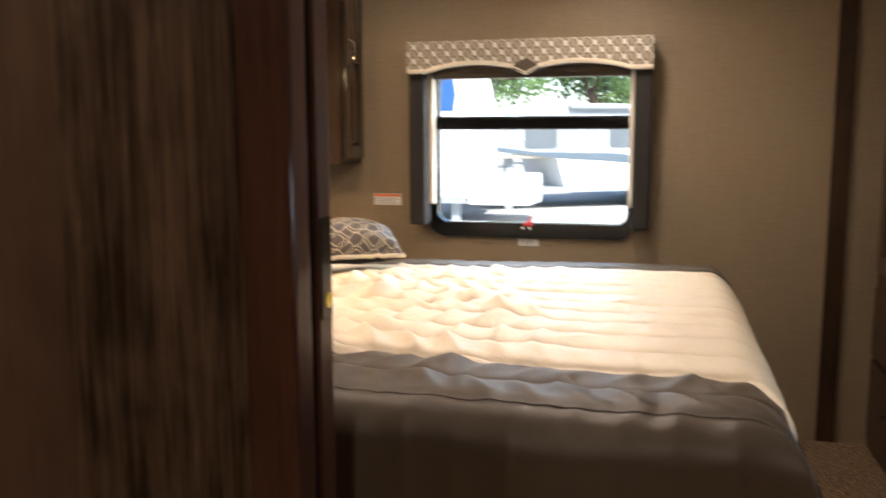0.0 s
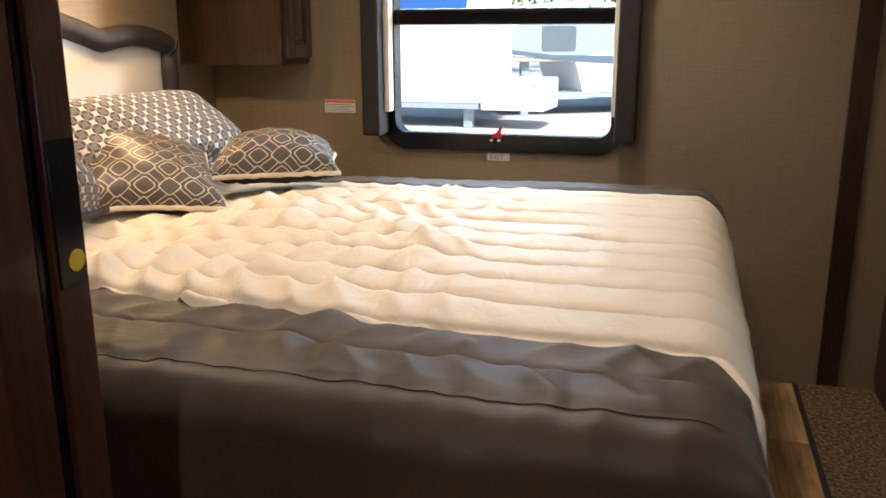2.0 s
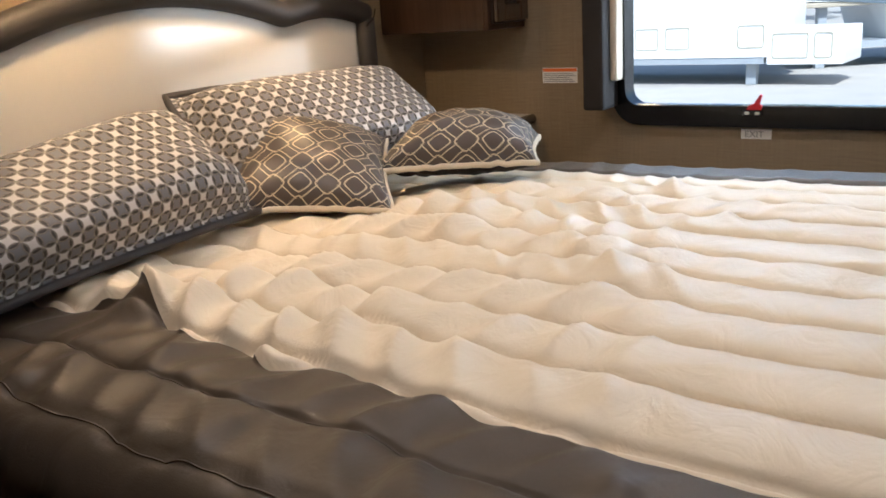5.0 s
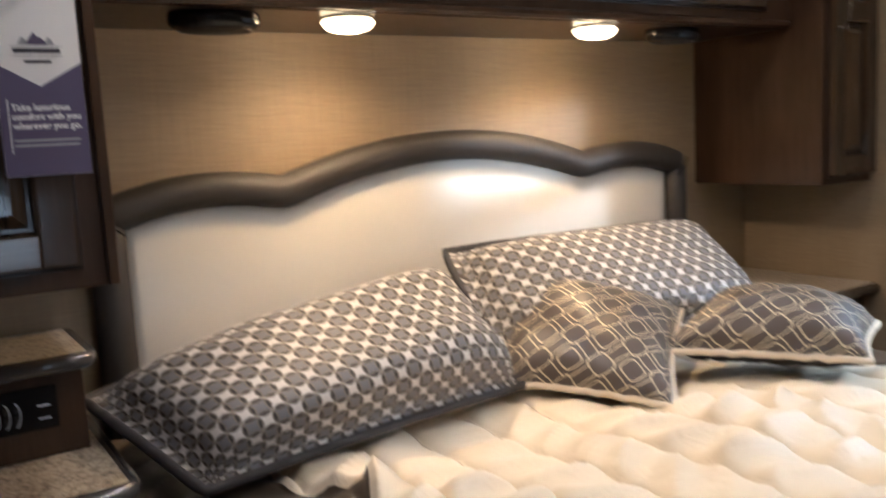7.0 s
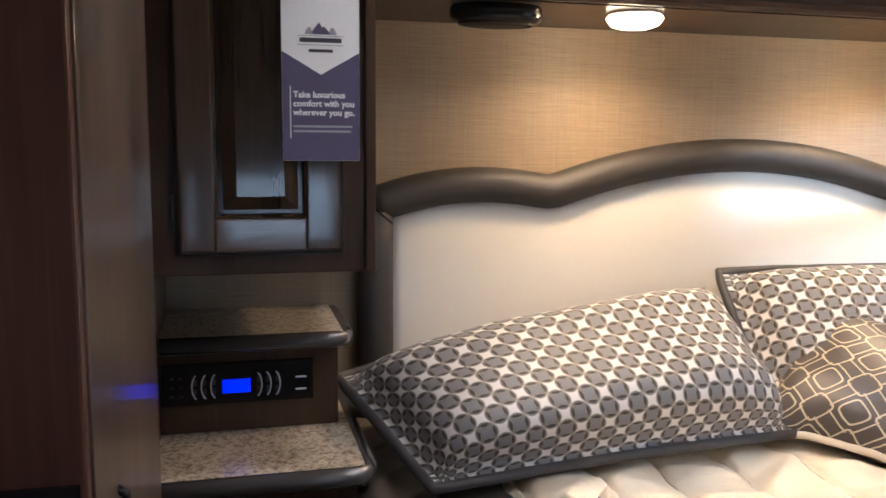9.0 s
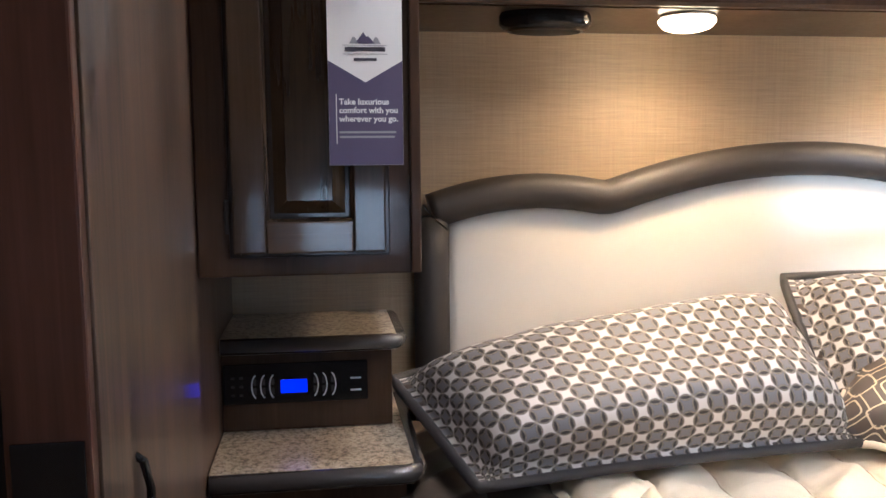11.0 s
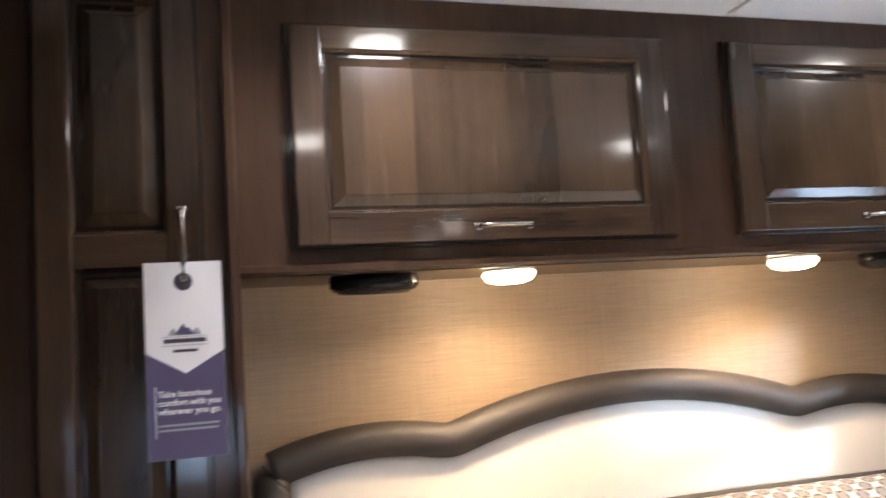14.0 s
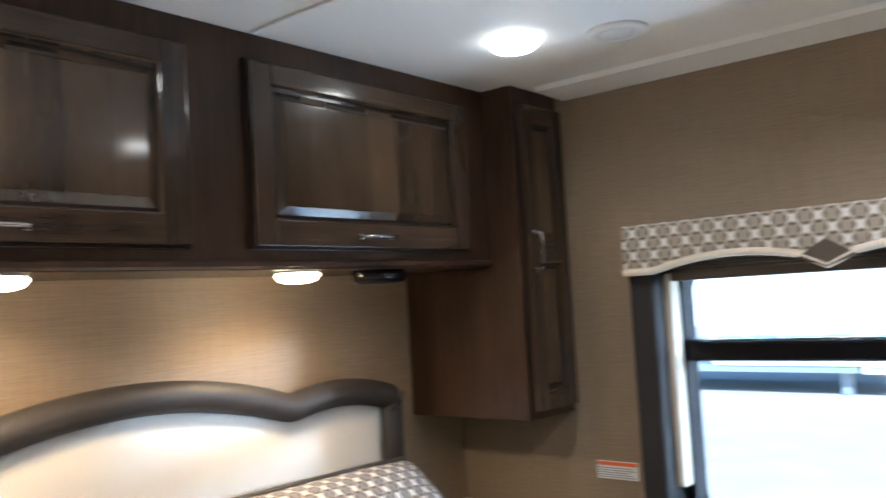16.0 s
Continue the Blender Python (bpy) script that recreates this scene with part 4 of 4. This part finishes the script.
            # cross ridges inside each channel, strongest towards the pillows
            k_ = math.floor(c) * (1 if v >= yb else -1)
            warp = 0.35 * noise.noise(Vector((u * 4.0, k_ * 1.7, 3.0)))
            ph = u / 0.098 + 0.5 * (k_ % 2) + 0.37 * math.sin(k_ * 5.1) + (fr - 0.5) * 0.9 * math.sin(k_ * 2.3 + 1.0) + warp
            cr = (1 - abs(math.sin(math.pi * ph)) ** 0.85) * (0.55 + 0.6 * noise.noise(Vector((u * 5, k_ * 2.1, 11.0))))
            amp = 0.038 * head + 0.005 if v >= yb else 0.017
            puff += max(0.0, cr) * amp * math.sin(math.pi * fr) ** 0.6
            if v < yb:
                puff *= 0.8
            soft = puff + wr + pucker + fine + crumple(u, v) * (1.0 if fall < 0.3 else 0.4)
            if v > field_far:
                soft = soft * 0.4 + 0.012
            elif v > 3.36 and v >= yb:
                soft *= 1 - 0.45 * (v - 3.36) / 0.075
            soft *= 1 - 0.5 * max(0.0, min(1.0, (v - 2.85) / 0.5)) * head
            press = max(0.0, min(1.0, (-0.62 - u) / 0.25)) * max(0.0, min(1.0, (v - 2.30) / 0.15))
            soft = soft * (1 - 0.55 * press) - 0.006 * press
            flap = 0.045 * math.exp(-((u + 0.765) / 0.06) ** 2 - ((v - 2.235) / 0.05) ** 2)
            soft += flap
            fold = 0.0
            if fall > 0.03:
                fold = (0.014 * math.sin(u * 8.5 + 1.5 * math.sin(u * 3.1)) + 0.014 * noise.noise(Vector((u * 5, 1.7, fall * 2)))) * min(1.0, fall / 0.35)
            side = 1 - top
            z = BZ - fall + soft * (0.12 + 0.88 * top)
            if dn > 0.001:
                y -= (soft * 0.8 + fold) * side
            if dx > 0.001:
                x += (soft * 0.8 + 0.5 * fold) * side
            y = min(y, NORTH - 0.012)
            row.append((x, y, max(z, 0.03)))
        grid.append(row)
        wanted = [("b%d" % k, border_line(u) - 0.118 * k, 0.5) for k in (1, 2)] + [("f%d" % k, 2.193 + 0.127 * k, -1) for k in range(1, 10)]
        for key, v0, sign in wanted:
            v1 = v0 + sign * sway_at(u, v0)
            for j in range(len(vs) - 1):
                if vs[j] <= v1 < vs[j + 1]:
                    f = (v1 - vs[j]) / (vs[j + 1] - vs[j])
                    seams.setdefault(key, []).append(Vector(row[j]).lerp(Vector(row[j + 1]), f) + Vector((0, 0, 0.0004)))
    nv = len(grid[0])
    cut0, cut1 = n_drop + n_edge, n_drop + n_edge + n_field
    q = thing("comforter", "quilted cream comforter with grey-brown satin border, draped and rumpled", "comforter", (-0.45, 2.8, 0.70))
    for name, lo, hi, mat, label in (("cream_field", cut0, cut1, CREAM, "cream quilted centre field"),
                                     ("near_border", 0, cut0, TAUPE, "grey-brown satin border hanging down"),
                                     ("wall_border", cut1, nv - 1, TAUPE, "grey-brown satin border along the wall")):
        verts, faces = [], []
        k = hi - lo + 1
        for row in grid:
            verts += row[lo:hi + 1]
        for a in range(len(grid) - 1):
            for b in range(k - 1):
                faces.append((a * k + b, (a + 1) * k + b, (a + 1) * k + b + 1, a * k + b + 1))
        me = bpy.data.meshes.new(name)
        me.from_pydata(verts, [], faces)
        for f in me.polygons:
            f.use_smooth = True
        me.materials.append(mat)
        ob = new(name, me)
        ob.parent = q
        ob.matrix_parent_inverse = Matrix.Translation(q.location).inverted()
        tagged(ob, label)
    for key, pts in seams.items():
        if len(pts) > 20:
            part("stitched_seam", tube(pts, 0.0013, 5), TAUPE_THREAD if key[0] == "b" else SHADED_THREAD, q, "", True)


quilt()

# ---- pillows ----


def cushion(name, label, cat, w, h, thick, mat, back_mat, cord_mat, corners, flange=0.0, cord=0.006, seed=0, sag=0.0, group="", over=1.0, under=1.0):
    """A filled pillow, w by h, spread between its corners (low left, low right, top right, top left). flange: a flat hem outside the filling."""
    n = 40
    c00, c10, c11, c01 = (Vector(c) for c in corners)
    mid = (c00 + c10 + c11 + c01) / 4
    normal = (c10 + c11 - c00 - c01).cross(c01 + c11 - c00 - c10).normalized()
    m = Matrix.Translation(mid)
    bulge = (normal * 0.78 + Vector((0.32, 0.0, 0.0))).normalized() if flange else normal

    def spot(x, y, z):
        a, b = x / w + 0.5, y / h + 0.5
        return c00 * (1 - a) * (1 - b) + c10 * a * (1 - b) + c11 * a * b + c01 * (1 - a) * b + bulge * z

    root = thing(name, label, cat, m.translation, group)

    def shape(u, v):
        """Outline with slightly drawn-in sides and ears at the corners."""
        k = 0.02 if flange else 0.085
        ear = 0.02 * (u * v) ** 4 if flange else 0.0
        x = u * (1 - k * (1 - v * v) - ear) * w / 2
        y = v * (1 - k * (1 - u * u) - ear) * h / 2
        return x, y

    full = 4.2 if flange else 2.6
    fu, fv = 1 - 2 * flange / w, 1 - 2 * flange / h

    def height(u, v, side):
        a, b = min(1.0, abs(u) / fu), min(1.0, abs(v) / fv)
        body = ((1 - a ** full) * (1 - b ** full)) ** (0.34 if flange else 0.52)
        body *= over if side > 0 else under
        p = Vector((u * 3 + seed, v * 3, side))
        lump = 1 + 0.10 * noise.noise(p)
        if flange:
            rip = math.sin(u * 17 + 3 * noise.noise(Vector((u * 4 + seed, v, 5.0)))) * abs(v) ** 5 + math.sin(v * 13 + seed) * abs(u) ** 5
            lump += 0.05 * rip
        pinch = 0.010 * noise.noise(Vector((u * 9 + seed, v * 9, side * 3.0))) * max(0.0, 1 - body) * (1 if flange == 0 else 0.6)
        return side * (thick / 2 * body * lump + 0.0015) + pinch - sag * (u * u) * thick

    for side, mt_, nm in ((1, mat, "front"), (-1, back_mat, "back")):
        bm = bmesh.new()
        uv = bm.loops.layers.uv.new("UVMap")
        g = []
        for i in range(n + 1):
            u = -math.cos(math.pi * i / n) * 0.5 + (2 * i / n - 1) * 0.5
            r = []
            for j in range(n + 1):
                v = -math.cos(math.pi * j / n) * 0.5 + (2 * j / n - 1) * 0.5
                x, y = shape(u, v)
                r.append(bm.verts.new(spot(x, y, height(u, v, side))))
            g.append(r)
        lu, lv = [0.0], [0.0]
        for i in range(n):
            lu.append(lu[-1] + (g[i + 1][n // 2].co - g[i][n // 2].co).length)
            lv.append(lv[-1] + (g[n // 2][i + 1].co - g[n // 2][i].co).length)
        for i in range(n):
            for j in range(n):
                vs = (g[i][j], g[i + 1][j], g[i + 1][j + 1], g[i][j + 1])
                f = bm.faces.new(vs if side > 0 else vs[::-1])
                idx = ((i, j), (i + 1, j), (i + 1, j + 1), (i, j + 1))
                if side < 0:
                    idx = idx[::-1]
                for l, (a, b) in zip(f.loops, idx):
                    l[uv].uv = (lu[a] / 0.7, lv[b] / 0.7)
        part(nm, bm, mt_, root, "", True)
    rim = []
    for s in range(4):
        for k in range(20):
            t = -1 + 2 * k / 20
            u, v = ((t, -1), (1, t), (-t, 1), (-1, -t))[s]
            x, y = shape(u, v)
            rim.append(spot(x, y, (height(u, v, 1) + height(u, v, -1)) / 2))
    part("piping", tube(rim, cord, 8, True), cord_mat, root, "corded edge", True)
    return root


cushion("pillow_sham", "plump grey and white circle-print sham with dark piping beside the nightstand", "pillow", 0.80, 0.50, 0.30, SHAM, TAUPE, DARKCORD,
        ((-0.905, 2.045, 0.782), (-1.010, 2.735, 0.775), (-1.290, 2.710, 0.985), (-1.235, 1.945, 0.865)), 0.030, 0.009, 1, 0.05, "pillow shams", 0.86, 0.30)
cushion("pillow_sham", "grey and white circle-print sham with dark piping leaning on the headboard", "pillow", 0.82, 0.50, 0.25, SHAM, TAUPE, DARKCORD,
        ((-1.100, 2.72, 0.785), (-1.000, 3.50, 0.795), (-1.338, 3.590, 1.000), (-1.290, 2.725, 1.018)), 0.030, 0.009, 5, 0.03, "pillow shams", 0.80, 0.30)
cushion("accent_pillow", "small brown chain-embroidered pillow with cream piping", "pillow", 0.36, 0.36, 0.13, CHAIN, TAUPE, PIPING,
        ((-1.078, 2.684, 0.766), (-0.760, 2.866, 0.752), (-1.020, 3.190, 0.845), (-1.225, 2.887, 0.955)), 0, 0.0075, 9, 0.0, "accent pillows", 1.2, 0.7)
cushion("accent_pillow", "small brown chain-embroidered pillow lying flat with cream piping", "pillow", 0.37, 0.34, 0.17, CHAIN, DARKCLOTH, PIPING,
        ((-0.912, 2.997, 0.805), (-0.605, 3.240, 0.797), (-0.700, 3.430, 0.825), (-1.000, 3.270, 0.850)), 0, 0.0075, 13, 0.0, "accent pillows", 1.15, 0.5)

# ---- wardrobe ----
WX = 1.045
wd = thing("wardrobe", "dark wood wardrobe with mirrored doors over drawers", "wardrobe", (1.3, 3.1, 0))
part("carcass", box(WX + 0.022, EAST, 2.30, NORTH - 0.002, 0, TOP, 0.002), FRAME, wd)
part("face_frame", box(WX + 0.003, WX + 0.022, 2.30, NORTH - 0.003, 0.0, TOP, 0.002), FRAME, wd)


def flip_handle(parent, c, along, length):
    return handle(parent, c, along, length, (-1, 0, 0))


for a, b in ((2.36, 2.80), (2.83, 3.31), (3.34, 3.88)):
    for z0_, z1_, hz in ((0.06, 0.365, 0.235), (0.385, 0.64, 0.50)):
        fr = part("drawer_front", box(WX - 0.016, WX + 0.003, a, b, z0_, z1_, 0.004), FRAME, wd, "flat dark drawer front")
        flip_handle(fr, (WX - 0.017, (a + b) / 2 - 0.06, hz), (0, 1, 0), 0.075)
for a, b, hy in ((2.36, 2.79, 2.40), (2.80, 3.33, 3.02), (3.34, 3.88, 3.505)):
    dr = new("door")
    dr.parent = wd
    dr.location = (WX, a, 0.72)
    dr.matrix_parent_inverse = Matrix.Translation(wd.location).inverted()
    s = 0.062
    for p, q in ((a, a + s), (b - s, b)):
        part("stile", box(WX - 0.017, WX + 0.002, p, q, 0.70, 1.94, 0.004), WOOD, dr)
    for p, q in ((0.70, 0.765), (1.88, 1.94)):
        part("rail", box(WX - 0.0165, WX + 0.002, a + s, b - s, p, q, 0.003), WOOD_Y, dr)
    part("panel", box(WX - 0.006, WX + 0.001, a + s, b - s, 0.765, 1.88, 0.001), MIRROR, dr, "mirror panel")
    flip_handle(dr, (WX - 0.018, hy, 1.21), (0, 0, 1), 0.10)

rug = thing("floor_rug", "brown loop-pile carpet runner beside the wardrobe", "rug", (0.93, 3.1, 0))
part("carpet", box(0.80, WX + 0.0, 2.0, 3.925, 0.0005, 0.013, 0.004), RUG, rug)
part("binding", box(0.785, 0.803, 2.0, 3.925, 0.0006, 0.010, 0.003), DARKCLOTH, rug, "dark bound edge")

# ---- outdoors ----
GRAVEL = material("pale_gravel", (0.42, 0.40, 0.37), 0.9)
n_ = Net(GRAVEL)
n_.color(n_.mix(n_.noise(n_.coords(), 1.4, 6, 0.7), (0.33, 0.31, 0.28), (0.52, 0.50, 0.46)))
GELCOAT = material("white_gelcoat", (0.80, 0.80, 0.80), 0.3)
n_ = Net(GELCOAT)
n_.color(n_.mix(n_.noise(n_.coords(), 2.0, 4), (0.76, 0.76, 0.75), (0.83, 0.83, 0.83)))
BLUE = material("blue_gelcoat", (0.03, 0.10, 0.32), 0.3)
GREYGEL = material("grey_gelcoat", (0.30, 0.33, 0.36), 0.3)
SLATE = material("slate_gelcoat", (0.10, 0.13, 0.16), 0.3)
BEIGE = material("beige_gelcoat", (0.42, 0.37, 0.29), 0.4)
OLIVE = material("olive_seal", (0.34, 0.33, 0.25), 0.6)
TYRE = material("tyre_rubber", (0.02, 0.02, 0.02), 0.8)
DUSKGLASS = material("tinted_glass", (0.12, 0.14, 0.16), 0.08)
G0 = -0.75
setting(part("ground", box(-400, 400, NORTH + 0.5, 700, G0 - 0.2, G0), GRAVEL), "pale gravel lot outside the window", "ground")


def trailer(at, turn, length, stripe, label, h=2.3):
    """A parked travel trailer: body along its own y, its side with the door along +x."""
    w = 2.4
    m = Matrix.Translation(at) @ pose(0, 0, 0, 0, 0, turn)
    t = thing("travel_trailer", label, "trailer", at, "parked trailers")

    def add(name, bm, mat, lab="", par=None):
        return part(name, moved(bm, m), mat, par or t, lab)

    prof = [(0.1, 1.45), (1.9, 1.35), (2.15, 0.55), (length, 0.55), (length, 2.5), (length - 0.25, h + 0.35), (1.4, h + 0.4), (0.35, h - 0.1), (-0.1, 2.0)]
    body = add("body", prism(prof, "x", 0, w), GELCOAT, "white glossy body")
    if h < 3:
        add("stripe", prism([(0.1, 1.5), (1.9, 1.4), (4.2, 1.75), (length, 2.0), (length, 2.25), (3.5, 2.05), (1.6, 1.75), (0.0, 1.85)], "x", w, w + 0.01), stripe, "", body)
    if h < 3:
        add("swoosh", prism([(0.0, h * 0.79), (4.3, h * 0.79), (4.2, h * 0.88), (3.9, h + 0.3), (1.4, h + 0.35), (0.4, h - 0.12)], "x", w, w + 0.012), stripe, "", body)
        add("swoosh", prism([(0.0, 1.62), (1.3, 1.46), (3.6, 1.42), (6.5, 1.05), (6.5, 0.95), (3.2, 1.22), (1.9, 1.30), (0.1, 1.50)], "x", w, w + 0.014), SLATE, "dark slate swoosh", body)
        add("underside", box(0.05, w - 0.02, 0.12, 2.0, 1.30, 1.42, 0.03), BEIGE, "beige underside panel", body)
    else:
        add("swoosh", prism([(0.0, 2.42), (4.62, 2.42), (4.68, 2.75), (4.62, 3.12), (4.45, 3.5), (1.4, 3.52), (0.4, 3.08)], "x", w, w + 0.012), stripe, "blue upper graphic", body)
        low = add("lower_box", box(1.0, w, length - 0.05, length + 1.32, 0.40, 1.05, 0.04), GELCOAT, "white storage box", body)
        for p, q in ((length + 0.05, length + 0.70), (length + 0.80, length + 1.12)):
            add("hatch", hoop(rounded(p, q, 0.52, 0.98, 0.05, 3), rounded(p + 0.02, q - 0.02, 0.54, 0.96, 0.04, 3), "x", w, w + 0.015), OLIVE, "outlined storage hatch")
    add("cap", prism([(-0.12, 1.5), (0.1, 1.44), (0.4, 1.44), (0.3, 2.1), (-0.1, 2.1)], "x", 0.05, w - 0.05), stripe, "", body)
    for a in (1.0, 3.4, length - 1.6):
        if a + 0.9 < length and h < 3:
            wi = add("window", prism(rounded(a, a + 0.9, 1.55, 2.15, 0.08, 4), "x", w, w + 0.02), DUSKGLASS)
    for a in (2.3, 2.95, 4.4):
        add("hatch", hoop(rounded(a, a + 0.5, 0.72, 1.15, 0.05, 3), rounded(a + 0.02, a + 0.48, 0.74, 1.13, 0.04, 3), "x", w, w + 0.015), OLIVE, "outlined storage hatch")
    for a in (length * 0.55, length * 0.55 + 0.85) if h < 3 else ():
        wh = add("wheel", moved(lathe([(0.33, 0), (0.36, 0.05), (0.36, 0.17), (0.33, 0.22)], 20), Matrix.Translation((w - 0.24, a, 0.36)) @ pose(0, 0, 0, 0, 90, 0)), TYRE)
        add("rim", moved(lathe([(0.2, 0), (0.2, 0.01)], 16), Matrix.Translation((w - 0.015, a, 0.36)) @ pose(0, 0, 0, 0, 90, 0)), SILVER, "", wh)
    if h < 3:
        add("awning", moved(lathe([(0.07, 0), (0.07, length * 0.55)], 10), Matrix.Translation((w + 0.08, 2.2, 2.6)) @ pose(0, 0, 0, -90, 0, 0)), GREYGEL)
    for a in (0.6, length - 0.5):
        add("jack", box(w - 0.42, w - 0.24, a, a + 0.2, 0.0, 1.40 if a < 1 and h < 3 else 0.6, 0.02), GREYGEL, "grey landing leg")
    add("skirt", box(0.02, w - 0.02, 0.1, length - 0.1, 0.42, 0.56), GREYGEL)


trailer((-8.6, 21.0, G0), -93, 5.0, BLUE, "white travel trailer with a blue swoosh parked outside", 3.2)
for k in range(4):
    trailer((-5.2 + 3.3 * k, 23.2 + 3.9 * k, G0), -58, 8.0, GREYGEL, "white fifth-wheel trailer with grey stripes parked outside")

LEAF = material("green_leaves", (0.07, 0.13, 0.03), 0.6)
n_ = Net(LEAF)
n_.color(n_.mix(n_.noise(n_.coords(), 0.8, 3), (0.06, 0.11, 0.025), (0.12, 0.20, 0.06)))
BARK = material("bark", (0.10, 0.07, 0.05), 0.9)


def tree(at, high, seed):
    rnd = random.Random(seed)
    t = thing("tree", "green leafy tree behind the parked trailers", "tree", at, "trees behind the lot")
    limbs = tube([(at[0], at[1], at[2]), (at[0] + 0.1, at[1], at[2] + high * 0.3), (at[0] - 0.1, at[1], at[2] + high * 0.6)], 0.18, 8)
    ends = []
    for k in range(7):
        a = k * 0.9
        e = Vector((at[0] + high * 0.25 * math.cos(a), at[1] + high * 0.25 * math.sin(a), at[2] + high * (0.55 + 0.06 * k)))
        limb = tube([(at[0], at[1], at[2] + high * (0.28 + 0.04 * k)), (e + Vector((at[0], at[1], e.z))) / 2, e], 0.06, 6)
        me = bpy.data.meshes.new("tmp")
        limb.to_mesh(me)
        limb.free()
        limbs.from_mesh(me)
        bpy.data.meshes.remove(me)
        ends.append(e)
    part("trunk", limbs, BARK, t)
    verts, faces = [], []
    for e in ends:
        for k in range(420):
            d = Vector((rnd.gauss(0, 1), rnd.gauss(0, 1), rnd.gauss(0, 0.8))) * high * 0.10
            c = e + d
            s = rnd.uniform(0.10, 0.22)
            ax = Vector((rnd.uniform(-1, 1), rnd.uniform(-1, 1), rnd.uniform(-1, 1))).normalized()
            bx_ = ax.orthogonal().normalized()
            i = len(verts)
            verts += [c + ax * s, c + bx_ * s * 0.6, c - ax * s, c - bx_ * s * 0.6]
            faces.append((i, i + 1, i + 2, i + 3))
    me = bpy.data.meshes.new("crown")
    me.from_pydata([tuple(v) for v in verts], [], faces)
    me.materials.append(LEAF)
    cr = new("crown", me)
    cr.parent = t
    cr.matrix_parent_inverse = Matrix.Translation(t.location).inverted()


tree((-9.0, 44.0, G0), 8.5, 3)
tree((-3.5, 50.0, G0), 7.5, 5)
tree((-17.0, 47.0, G0), 8.5, 8)
tree((-13.0, 53.0, G0), 9.0, 12)

# ---- floor planks ----
rnd = random.Random(21)
floor_ob = bpy.data.objects["floor"]
for i in range(7):
    a = 0.30 + 0.125 * i
    y = 1.75 - rnd.uniform(0, 0.5)
    while y < NORTH - 0.01:
        b = min(NORTH - 0.003, y + rnd.uniform(0.75, 1.0))
        if b > 1.75:
            part("plank", box(a + 0.0012, a + 0.1238, max(y, 1.4) + 0.0012, b - 0.0012, -0.002, 0.0022, 0.0008, seg=1), FLOORW, floor_ob)
        y = b
